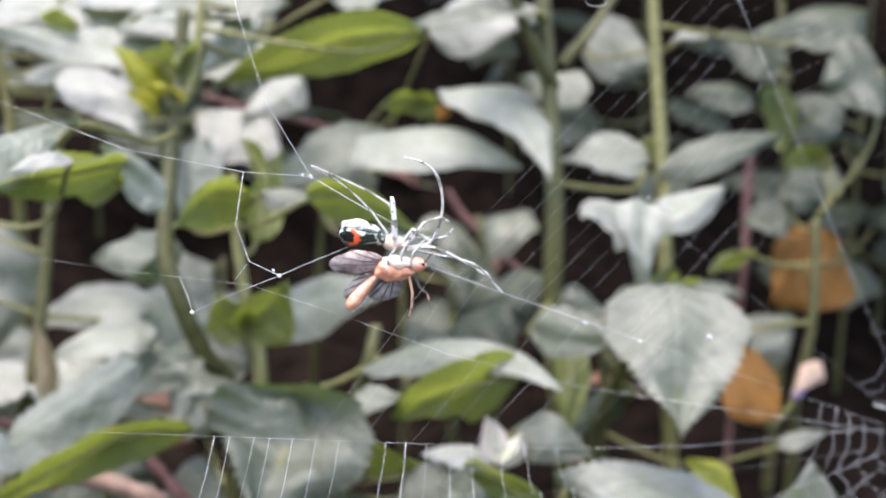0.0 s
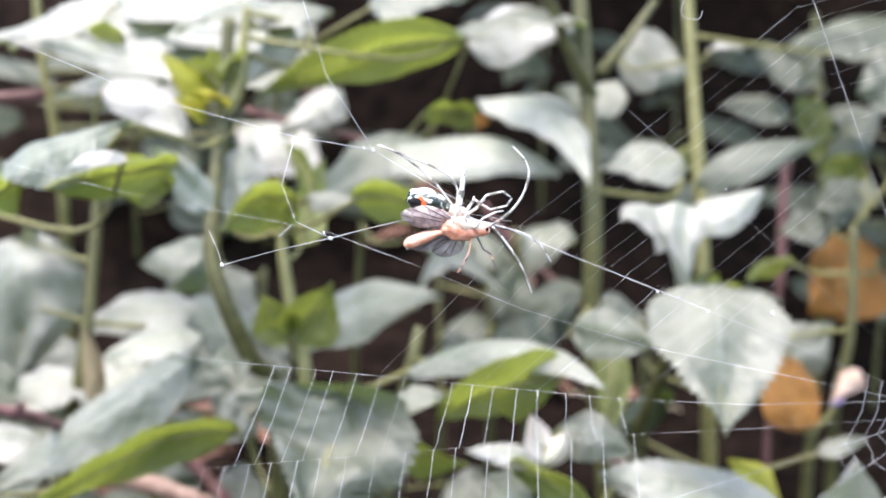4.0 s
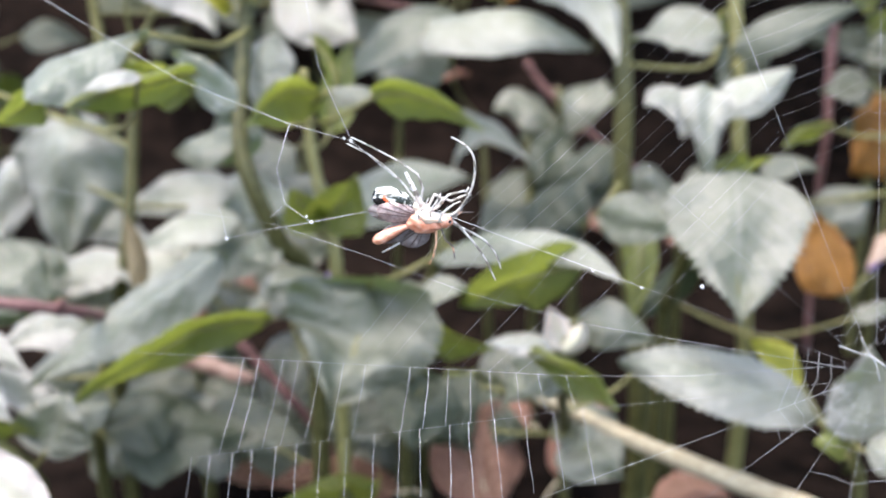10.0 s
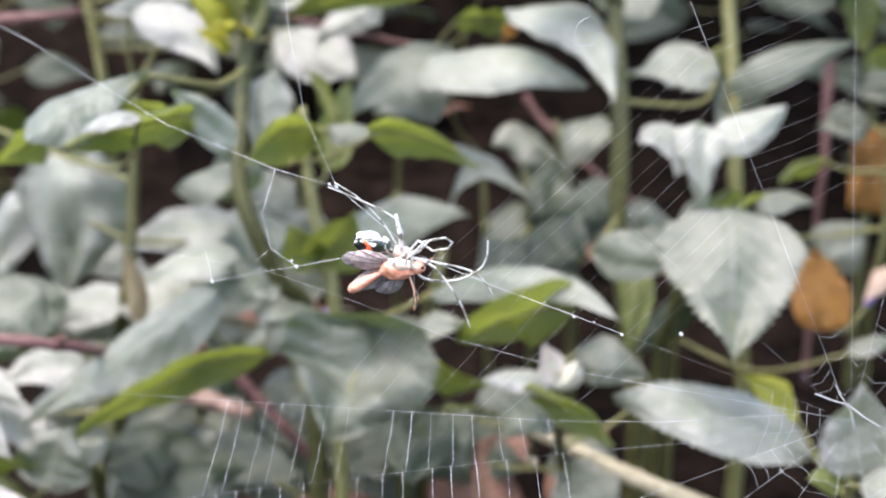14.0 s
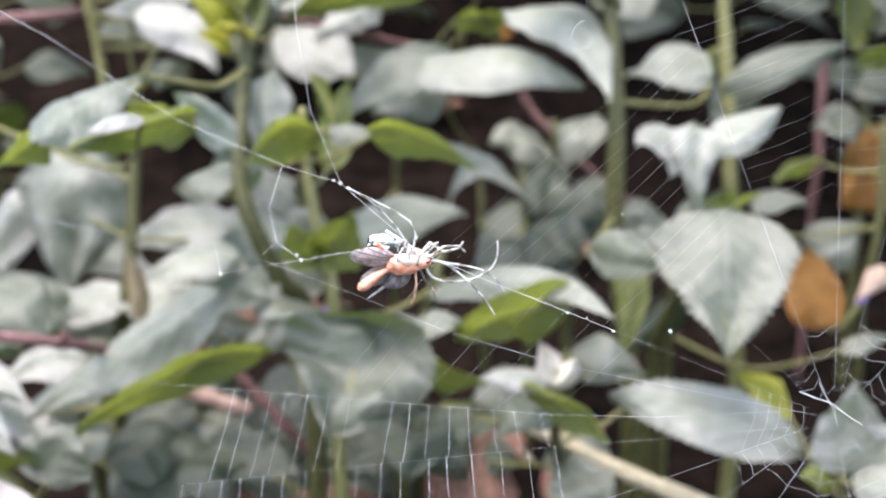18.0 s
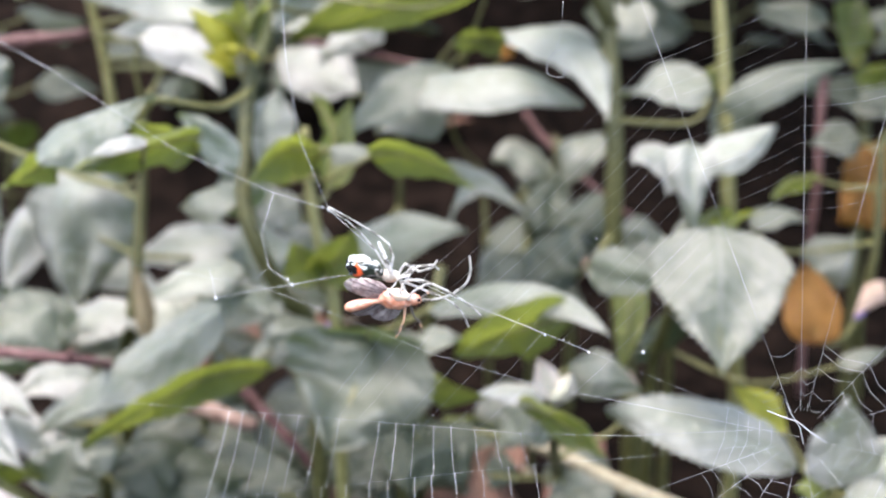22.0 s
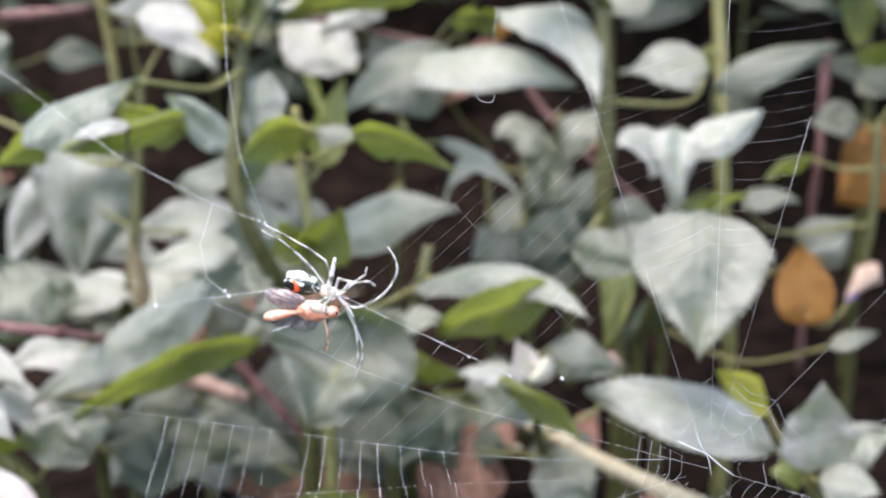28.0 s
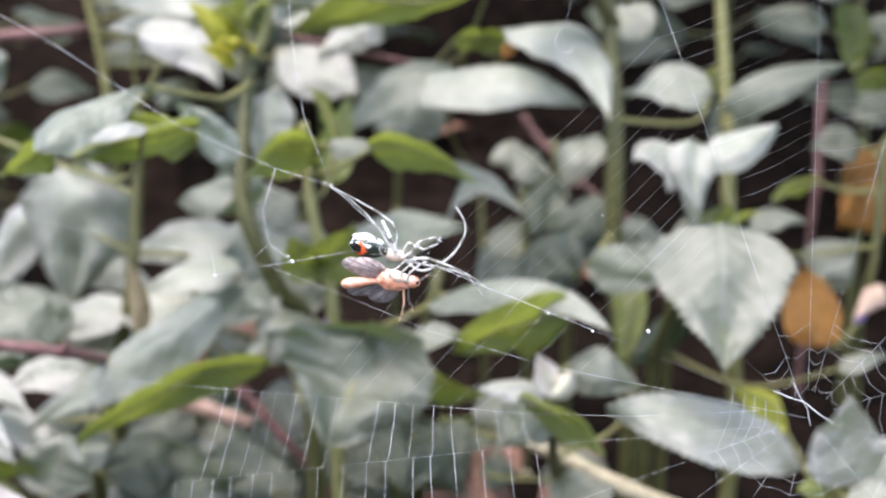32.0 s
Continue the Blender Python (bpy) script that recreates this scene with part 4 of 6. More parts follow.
leaf(plant, (0.0183, 0.6039, 0.2838), (0.0697, 0.5814, 0.2900), 0.0308, 58, PALE, arch=0.08)
leaf(plant, (0.0356, 0.6748, 0.1131), (0.0675, 0.6526, 0.1068), 0.0339, 45, DARK)
# ---- twigs, sticks and litter ----
def twig(name, points, radius, material, label, category="twig", top=0.6):
    pts = spline([Vector(p) for p in points], 6)
    n = len(pts) - 1
    bm = bmesh.new()
    tube(bm, pts, [radius * (1 + (top - 1) * k / n) * (1 + (0.16 if name == "twig" else 0.05) * math.sin(k * 1.7)) for k in range(n + 1)], 9)
    ob = tagged(part(name, bm, material, None), label, category)
    for k in (n // 3, 2 * n // 3) if name == "twig" else ():
        d = Vector((RNG.uniform(-1, 1), RNG.uniform(-1, 1), RNG.uniform(-0.3, 1))) * radius * 2.4
        part("side_shoot", tube(bmesh.new(), [pts[k], pts[k] + d * 0.6, pts[k] + d], [radius * 0.6, radius * 0.45, radius * 0.25], 7), material, ob)
    for k in (n // 4, n // 2, 3 * n // 4) if name == "stick" else ():
        way = (pts[k + 1] - pts[k]).normalized() * radius * 0.35
        part("node", tube(bmesh.new(), [pts[k] - way, pts[k], pts[k] + way], [radius * 0.8, radius * 1.06 * (1 + (top - 1) * k / n), radius * 0.8], 9), material, ob)
    return ob


twig('twig', [(-0.2777, 0.5947, 0.2830), (-0.2644, 0.5917, 0.2596), (-0.2461, 0.5934, 0.2522), (-0.2103, 0.6004, 0.2520), (-0.1718, 0.6087, 0.2550)], 0.0044, TWIG_RED, 'thin reddish-brown twig caught among the leaves')
twig('twig', [(-0.0880, 0.6675, 0.2490), (-0.0590, 0.6657, 0.2420), (-0.0358, 0.6645, 0.2369), (-0.0069, 0.6633, 0.2321)], 0.0016, TWIG_RED, 'thin reddish-brown twig caught among the leaves')
twig('twig', [(-0.2064, 0.4291, 0.1609), (-0.1589, 0.4280, 0.1566), (-0.1387, 0.4322, 0.1527), (-0.1323, 0.4508, 0.1446), (-0.1309, 0.4836, 0.1314), (-0.1129, 0.4928, 0.1269), (-0.0918, 0.5024, 0.1243)], 0.0024, TWIG_RED, 'reddish twig lying across the weeds')
twig('stick', [(0.0315, 0.4968, 0.0938), (0.0480, 0.4855, 0.0899), (0.0687, 0.4688, 0.0854), (0.0957, 0.4472, 0.0819), (0.1244, 0.4257, 0.0786), (0.1483, 0.4046, 0.0767)], 0.0028, TWIG_TAN, 'pale tan dry stalk leaning through the weeds', top=1.6)
twig('stick', [(-0.1254, 0.5146, 0.1065), (-0.1077, 0.5090, 0.1044), (-0.0926, 0.5031, 0.1014), (-0.0850, 0.5040, 0.0985)], 0.0044, TWIG_PINK, 'pinkish tan dry stalk lying low among leaves')
twig('twig', [(-0.0980, 0.5266, 0.1111), (-0.0882, 0.5241, 0.1020), (-0.0736, 0.5197, 0.0862), (-0.0599, 0.5243, 0.0654), (-0.0508, 0.5286, 0.0440)], 0.0030, TWIG_RED, 'thin brown twig leaning in the undergrowth')
twig('stick', [(-0.2213, 0.4265, 0.1473), (-0.2041, 0.4178, 0.1408), (-0.1888, 0.4179, 0.1288), (-0.1747, 0.4182, 0.1187), (-0.1580, 0.4275, 0.0999)], 0.0040, STEM_PALE, 'thick yellow-green stalk leaning down through the weeds')
twig('stick', [(-0.2233, 0.4318, 0.1708), (-0.2099, 0.4313, 0.1579), (-0.1940, 0.4297, 0.1386), (-0.1850, 0.4294, 0.1300)], 0.0028, TWIG_TAN, 'pale dry stalk lying against the leaves')
twig('twig', [(0.0405, 0.7573, 0.1958), (0.0538, 0.7528, 0.1780), (0.0832, 0.7259, 0.1528), (0.1077, 0.7115, 0.1361)], 0.0022, TWIG_RED, 'thin dark red twig behind the leaves')
twig('twig', [(0.2076, 0.7239, 0.2272), (0.2044, 0.7170, 0.1996), (0.2024, 0.7078, 0.1628), (0.2007, 0.7091, 0.1267), (0.2022, 0.7165, 0.0321)], 0.003, TWIG_RED, 'upright reddish twig in the shade')
twig('twig', [(-0.2379, 0.5212, 0.2062), (-0.2295, 0.5198, 0.1937), (-0.2218, 0.5174, 0.1776), (-0.2228, 0.5143, 0.1652), (-0.2278, 0.5103, 0.1528)], 0.0032, TWIG_PINK, 'curved pinkish twig hanging among leaves')
twig('twig', [(-0.1774, 0.4212, 0.1333), (-0.1756, 0.4171, 0.1145), (-0.1786, 0.4199, 0.0851), (-0.1771, 0.4150, 0.0637)], 0.0026, TWIG_PINK, 'pinkish twig standing among the leaves')


def litter_leaf(place, heading, size, material, label, lean=12.0):
    p = thing("fallen_leaf", place, label, "dead leaf", "fallen leaves on the ground")
    bpy.context.view_layer.update()
    a = Vector((math.cos(heading), math.sin(heading), math.sin(radians(lean)))) * size
    ob = leaf(p, Vector(place), Vector(place) + a, size * 0.6, 15, material, arch=0.15, fold=0.3, curl=0.5, notch=0.02, stalk=False, name="blade")
    end = Vector(place) - a * 0.35 + Vector((0, 0, 0.003))
    st = part("leaf_stalk", tube(bmesh.new(), [Vector(place) + a * 0.03, Vector(place).lerp(end, 0.5) + Vector((0, 0, 0.002)), end], [0.0010, 0.0008, 0.0007], 6), TWIG_TAN, p)
    st.matrix_parent_inverse = p.matrix_world.inverted()
    return p


LRNG = random.Random(11)
for k in range(18):
    x, y = LRNG.uniform(-0.5, 0.55), LRNG.uniform(0.80, 1.3)
    z = earth_height(x, y)
    litter_leaf((x, y, z + 0.004), LRNG.uniform(0, 6.28), LRNG.uniform(0.03, 0.055), BROWN, "curled dry brown leaf lying on the shade-darkened bank", LRNG.uniform(4, 35))


def caught_leaf(base, tip, width, tilt, **shape):
    p = thing("fallen_leaf", base, "pinkish-brown dry leaf caught low among the weeds", "dead leaf", "dry leaves under the weeds")
    bpy.context.view_layer.update()
    way = (Vector(base) - Vector(tip)) * 0.22
    stalk = part("leaf_stalk", tube(bmesh.new(), [Vector(base) - way * 0.1, Vector(base) + way * 0.5 + Vector((0, 0, 0.002)), Vector(base) + way], [0.0011, 0.0009, 0.0008], 6), TWIG_TAN, p)
    stalk.matrix_parent_inverse = p.matrix_world.inverted()
    leaf(p, base, tip, width, tilt, BROWN, name="blade", stalk=False, notch=0.03, **shape)


caught_leaf((0.0152, 0.4967, 0.0392), (0.0171, 0.5244, 0.0814), 0.0404, 60, mid=(0.0077, 0.5088, 0.0638), curl=0.6, widest=0.45)
caught_leaf((-0.0261, 0.5084, 0.0450), (-0.0826, 0.5087, 0.0480), 0.0189, 48, mid=(-0.0543, 0.5105, 0.0534), curl=0.8)
caught_leaf((0.0789, 0.4895, 0.0484), (0.1109, 0.4905, 0.0508), 0.0150, 44, mid=(0.0944, 0.4918, 0.0560), curl=0.8)
caught_leaf((0.0299, 0.5209, 0.0688), (0.0100, 0.5213, 0.0710), 0.0134, 50, mid=(0.0250, 0.5229, 0.0760), curl=0.8)
litter_leaf((-0.0876, 0.5785, 0.0177), 2.6, 0.06, BROWN, 'curled dry brown leaf caught low among the weeds', 20)
litter_leaf((0.0468, 0.5619, 0.0255), 1, 0.05, BROWN, 'curled dry brown leaf caught low among the weeds', 30)
litter_leaf((-0.0696, 0.6169, 0.0054), 0.5, 0.05, BROWN, 'curled dry brown leaf caught low among the weeds', 25)
litter_leaf((-0.1568, 0.6061, 0.0679), 0.2, 0.07, BROWN, 'curled dry brown leaf caught low among the weeds', 15)
litter_leaf((-0.1263, 0.6252, 0.0732), 0.9, 0.06, BROWN, 'curled dry brown leaf caught low among the weeds', 25)

# ---- undergrowth behind, its shade mostly put into dark leaf colour ----
SRNG = random.Random(5)
for k in range(15):
    x, y = -0.55 + 1.15 * ((k * 0.381966) % 1.0), SRNG.uniform(0.80, 1.12)
    h = SRNG.uniform(0.16, 0.40)
    z = earth_height(x, y)
    if abs(x) < 0.12 and y < 1.0:
        continue
    shade = plant_stem((x, y, z - 0.004), [(x + SRNG.uniform(-0.03, 0.03), y - 0.02, z + h), (x, y - 0.01, z + h * 0.5)], 0.0018, "shaded leafy weed growing on the dark bank", STEM, "weeds on the bank")
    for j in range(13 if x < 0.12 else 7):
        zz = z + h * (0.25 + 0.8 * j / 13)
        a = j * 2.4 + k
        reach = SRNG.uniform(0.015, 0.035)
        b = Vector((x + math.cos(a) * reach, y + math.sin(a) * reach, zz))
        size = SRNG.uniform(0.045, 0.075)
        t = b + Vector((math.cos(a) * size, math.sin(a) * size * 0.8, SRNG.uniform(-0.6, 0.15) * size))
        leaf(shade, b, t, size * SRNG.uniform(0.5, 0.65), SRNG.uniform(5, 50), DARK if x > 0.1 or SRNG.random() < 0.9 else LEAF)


# ---- an unseen shrub, added above the view to keep the bank in shade ----
shrub = thing("unseen_shade_shrub", (0.15, 1.55, earth_height(0.15, 1.55) - 0.02), "unseen shrub added to shade the earth bank and the right-hand weeds", "shrub")
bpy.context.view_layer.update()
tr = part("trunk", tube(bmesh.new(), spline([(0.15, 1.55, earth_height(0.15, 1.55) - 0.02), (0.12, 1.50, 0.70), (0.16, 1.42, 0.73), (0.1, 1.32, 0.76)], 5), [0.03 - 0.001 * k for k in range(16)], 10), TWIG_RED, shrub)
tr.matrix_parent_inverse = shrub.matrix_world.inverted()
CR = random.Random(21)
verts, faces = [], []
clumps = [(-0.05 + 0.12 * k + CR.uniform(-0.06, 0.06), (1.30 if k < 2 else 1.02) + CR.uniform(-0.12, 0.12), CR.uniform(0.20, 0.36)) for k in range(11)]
# nearer clumps, added out of view to dim the weeds on the right
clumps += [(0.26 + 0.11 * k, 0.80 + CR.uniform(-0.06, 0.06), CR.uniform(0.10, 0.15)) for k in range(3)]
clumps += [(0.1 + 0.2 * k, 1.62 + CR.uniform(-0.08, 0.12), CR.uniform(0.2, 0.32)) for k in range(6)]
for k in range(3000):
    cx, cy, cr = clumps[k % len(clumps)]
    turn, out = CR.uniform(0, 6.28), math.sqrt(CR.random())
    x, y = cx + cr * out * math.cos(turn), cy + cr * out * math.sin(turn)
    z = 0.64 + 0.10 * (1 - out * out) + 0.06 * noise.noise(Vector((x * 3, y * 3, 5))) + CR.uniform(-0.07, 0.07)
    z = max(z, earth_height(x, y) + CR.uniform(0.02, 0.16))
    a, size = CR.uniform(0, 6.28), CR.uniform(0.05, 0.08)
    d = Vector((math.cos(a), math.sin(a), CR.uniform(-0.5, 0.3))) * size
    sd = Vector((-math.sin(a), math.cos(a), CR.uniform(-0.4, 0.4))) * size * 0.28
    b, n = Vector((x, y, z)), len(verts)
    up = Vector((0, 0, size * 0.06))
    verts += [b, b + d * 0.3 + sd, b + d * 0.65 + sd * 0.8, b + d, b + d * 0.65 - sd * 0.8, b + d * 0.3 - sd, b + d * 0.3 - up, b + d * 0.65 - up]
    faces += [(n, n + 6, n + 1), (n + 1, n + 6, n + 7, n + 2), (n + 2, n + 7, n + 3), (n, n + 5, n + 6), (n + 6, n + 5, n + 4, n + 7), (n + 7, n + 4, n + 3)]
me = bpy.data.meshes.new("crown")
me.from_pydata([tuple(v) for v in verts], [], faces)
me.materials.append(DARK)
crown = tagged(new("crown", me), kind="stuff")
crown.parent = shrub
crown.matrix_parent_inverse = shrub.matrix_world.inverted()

# ---- the orb web ----
SILK, sn, sl, sb = mat("silk", 0.25)
sb.inputs["Base Color"].default_value = (0.75, 0.77, 0.79, 1)
sb.inputs["Specular IOR Level"].default_value = 0.6
# dry silk shows only where it catches the light: it thins out to clear in stretches
sclear, smix = sn.new("ShaderNodeBsdfTransparent"), sn.new("ShaderNodeMixShader")
sl.new(mixed(sn, sl, (0.35, 0.35, 0.35), (1, 1, 1), noise_at(sn, sl, 70.0, 3.0), 0.38, 0.58), smix.inputs[0])
sl.new(sclear.outputs[0], smix.inputs[1])
sl.new(sb.outputs[0], smix.inputs[2])
sl.new(smix.outputs[0], sn["Material Output"].inputs[0])
WEB_AT = Vector((-0.0215, 0.2256, 0.2506))
web = thing("orb_web", WEB_AT, "fine white orb web slung between the weeds", "spider web")
slack = thing("slack_silk_lines", WEB_AT, "slack white silk lines with beaded knots round the spider", "spider web")
WRNG = random.Random(3)


def thread(points, radius=0.00004, name="radial_thread", parent=None):
    pts = [Vector(p) for p in points] if len(points) > 2 else [Vector(points[0]).lerp(Vector(points[1]), k / 8) for k in range(9)]
    return part(name, tube(bmesh.new(), pts, radius, 5), SILK, parent or web)


def bead(place, radius, parent):
    bm = bmesh.new()
    bmesh.ops.create_icosphere(bm, subdivisions=2, radius=radius)
    for v in bm.verts:
        v.co *= 1 + 0.5 * noise.noise(v.co * 4000)
        v.co += Vector(place)
    return part("silk_knot_and_glint", bm, SILK, parent)


HUB = Vector((0.07672, -0.04388, -0.02674))
ENDS = [Vector(e) for e in (
    (0.10153, -0.04725, 0.00500), (0.09042, -0.03499, 0.02663), (0.07926, -0.02393, 0.04416), (0.05271, -0.01016, 0.04404), (0.03283, -0.01010, 0.00976), (0.01679, -0.00815, -0.01153),
    (-0.01006, -0.01366, -0.07642), (0.03075, -0.03323, -0.07093), (0.05692, -0.04391, -0.06116),
    (0.07034, -0.04979, -0.05752), (0.08145, -0.05467, -0.05450), (0.09405, -0.05860, -0.04578), (0.10413, -0.05863, -0.02841), (0.10762, -0.05513, -0.01068))]
ENDS.sort(key=lambda e: math.atan2(e.z - HUB.z, e.x - HUB.x))
RINGS = [0.0050 + 0.0019 * k for k in range(6)]
LOW_RINGS = [0.034 + 0.0040 * k for k in range(14)]
for e in ENDS:
    way = (e - HUB).normalized()
    faint = min((e - Vector(q)).length for q in ((0.03283, -0.01010, 0.00976), (0.01679, -0.00815, -0.01153))) < 1e-4
    thread([HUB + way * 0.004, HUB + way * 0.045, e], 0.000008 if faint else 0.000019)
thread([(-0.10370, 0.05473, -0.01078), (-0.05961, 0.03068, -0.01452), (-0.04339, 0.02198, -0.01540), (-0.01506, 0.00706, -0.01605), (0.00172, -0.00267, -0.01938), (0.01929, -0.01300, -0.02337), (0.03823, -0.02354, -0.02568), HUB], 0.00002)


def pull(e):
    """How far out a turn of the spiral crosses the spoke towards e: the web is drawn in towards the upper side."""
    a = math.degrees(math.atan2(e.z - HUB.z, e.x - HUB.x)) % 360
    steps = ((0, 1.06), (40, 1.10), (70, 1.05), (95, 0.96), (112, 0.89), (137, 0.85), (158, 0.88), (176, 1.0), (187, 1.04), (199, 1.10), (216, 1.20), (240, 1.20), (270, 1.10), (300, 1.0), (360, 1.06))
    for (p, u), (q, v) in zip(steps, steps[1:]):
        if p <= a <= q:
            return u + (v - u) * (a - p) / (q - p)
    return 1.0


FAINT = {k for k, e in enumerate(ENDS) if (e - Vector((0.03283, -0.01010, 0.00976))).length < 1e-4}


def steep(e):
    """The spokes of the lower side, where the sticky turns run on evenly round the hub."""
    return -140 < math.degrees(math.atan2(e.z - HUB.z, e.x - HUB.x)) < -40


for n, r in enumerate(RINGS + LOW_RINGS):
    even = 1 + WRNG.uniform(-0.02, 0.02)
    wob = [pull(e) * even * (1 + WRNG.uniform(-0.02, 0.02)) for e in ENDS]
    run = []
    for k in range(len(ENDS) + 1):
        a, b = ENDS[k % len(ENDS)] - HUB, ENDS[(k + 1) % len(ENDS)] - HUB
        ra, rb = r * wob[k % len(ENDS)], r * wob[(k + 1) % len(ENDS)]
        torn = WRNG.random() < (0.10 if n < 4 else 0.35)
        gone = min(a.length / ra, b.length / rb) < 1.02 or a.angle(b) > 1.2 or torn or k == len(ENDS) or k in FAINT
        if n >= len(RINGS):
            gone = gone or not (steep(ENDS[k % len(ENDS)]) and steep(ENDS[(k + 1) % len(ENDS)]))
        p = HUB + a.normalized() * ra
        run.append(p)
        if gone:
            if len(run) > 1:
                part("capture_thread" if n > 5 else "hub_thread", tube(bmesh.new(), run, 0.000022 if n > 5 else 0.000019, 4), SILK, web)
            run = []
            continue
        q = HUB + b.normalized() * rb
        run.append(p.lerp(q, WRNG.uniform(0.4, 0.6)) + (HUB - p).normalized() * 0.0006 + Vector((0, 0, -0.0003)))

# the sticky turns, sector by sector: the inmost and the outmost one on the first spoke, then on the second; how many; how thick the silk is
SECTORS = [([Vector(p) for p in ends], n, r) for ends, n, r in (
    (((0.08631, -0.03811, 0.00912), (0.09402, -0.03268, 0.04057), (0.07688, -0.03390, 0.00678), (0.07879, -0.02541, 0.03842)), 14, 0.000009),
    (((0.07688, -0.03390, 0.00678), (0.07879, -0.02541, 0.03842), (0.06675, -0.03039, 0.00095), (0.05606, -0.01716, 0.02754)), 14, 0.000009),
    (((0.06675, -0.03039, 0.00095), (0.05606, -0.01716, 0.02754), (0.04922, -0.02745, -0.01965), (0.01684, -0.00813, -0.01153)), 14, 0.000010),
    (((0.04922, -0.02745, -0.01965), (0.01755, -0.00809, -0.01001), (0.03495, -0.02430, -0.03389), (-0.00325, -0.00555, -0.03760)), 10, 0.000013),
    (((0.03495, -0.02430, -0.03389), (-0.02560, 0.00520, -0.04040), (0.03630, -0.02645, -0.03870), (-0.03109, 0.00254, -0.05889)), 17, 0.000042),
    (((0.03630, -0.02645, -0.03870), (-0.03109, 0.00254, -0.05889), (0.03824, -0.03073, -0.04960), (-0.03480, 0.00060, -0.07629)), 17, 0.000042))]
for (a0, a1, b0, b1), count, r in SECTORS:
    slip = 0.0
    for n in range(count):
        slip = 0.6 * slip + WRNG.uniform(-0.22, 0.22)
        if WRNG.random() < 0.05:
            continue
        p, q = a0.lerp(a1, (n + slip) / (count - 1)), b0.lerp(b1, (n + 0.6 * slip) / (count - 1))
        mids = [p.lerp(q, k / 6) + Vector((0, 0, -0.0006)) * math.sin(math.pi * k / 6) + Vector((WRNG.uniform(-1, 1), 0, WRNG.uniform(-1, 1))) * 0.00010 for k in range(7)]
        mids[0], mids[-1] = p, q
        part("capture_thread", tube(bmesh.new(), mids, r * WRNG.uniform(0.75, 1.2), 4), SILK, web)
        # tiny white beads added as glints where the lower turns meet their spoke
        if count == 17 and WRNG.random() < 0.5:
            bead(p, WRNG.uniform(0.00007, 0.00012), web)
# the two lower spokes that carry the turns
thread([(-0.04825, 0.01629, -0.04282), (0.03495, -0.02430, -0.03389), (0.05211, -0.03240, -0.03113), (0.07024, -0.04056, -0.02690)], 0.000022)
thread([(-0.03109, 0.00254, -0.05889), (0.03630, -0.02645, -0.03870), (0.05460, -0.03449, -0.03380), (0.07060, -0.04141, -0.02912)], 0.000012)
# silk ribbon over the hub
thread([(0.07225, -0.04064, -0.02370), (0.07338, -0.04131, -0.02398), (0.07466, -0.04208, -0.02431), (0.07637, -0.04304, -0.02455), (0.07835, -0.04449, -0.02594), (0.08024, -0.04576, -0.02693)], 0.00009, "silk_ribbon")
thread([(0.07491, -0.04151, -0.02199), (0.07542, -0.04216, -0.02328), (0.07673, -0.04350, -0.02545), (0.07715, -0.04441, -0.02778)], 0.00006, "silk_ribbon")
# slack lines round the resting place
KNOT, FORK, CORNER, SPUR = (-0.00031, 0.00399, -0.00071), (-0.00787, 0.00363, -0.01499), (-0.01173, 0.01054, 0.00135), (-0.02425, 0.01079, -0.01954)
thread([(-0.11187, 0.07444, 0.04075), (-0.06451, 0.04425, 0.02222), (-0.03342, 0.02374, 0.00775), CORNER, KNOT, (0.00700, -0.00136, -0.00587), (0.01221, -0.00509, -0.00928)], 0.000042, "guy_line", slack)
thread([(-0.00189, 0.02180, 0.05591), (-0.01016, 0.02183, 0.04169), (-0.00904, 0.01666, 0.02639), (-0.00612, 0.01064, 0.01141), KNOT], 0.000042, "guy_line", slack)
thread([CORNER, (-0.01432, 0.00953, -0.00653), (-0.01278, 0.00696, -0.01242), FORK], 0.00005, "guy_line", slack)
thread([(-0.01335, 0.00711, -0.01289), (-0.01565, 0.00767, -0.01501)], 0.000042, "guy_line", slack)
thread([SPUR, (-0.01621, 0.00734, -0.01711), FORK, (-0.00288, 0.00147, -0.01354), (0.00701, -0.00288, -0.01090)], 0.000042, "guy_line", slack)
thread([(0.01679, -0.00815, -0.01153), (0.00701, -0.00258, -0.00993)], 0.000042, "guy_line", slack)
thread([(0.01221, -0.00526, -0.00985), (0.01679, -0.00815, -0.01153), (0.02613, -0.01377, -0.01408), (0.03553, -0.01934, -0.01636), (0.04625, -0.02573, -0.01904)], 0.00003, "guy_line")
thread([SPUR, (-0.02476, 0.01181, -0.01703), (-0.02576, 0.01322, -0.01405)], 0.000042, "guy_line", slack)
thread(spline([(0.04209, -0.00911, 0.02911), (0.04064, -0.00860, 0.02832), (0.03990, -0.00866, 0.02684), (0.03981, -0.00905, 0.02538), (0.04080, -0.00977, 0.02470), (0.04242, -0.01058, 0.02479), (0.04279, -0.01039, 0.02607)], 5), 0.00005, "loose_silk")
thread([(0.04072, -0.00886, 0.02760), (0.04210, -0.00847, 0.03128), (0.04304, -0.00623, 0.04036)], 0.00002, "loose_silk")
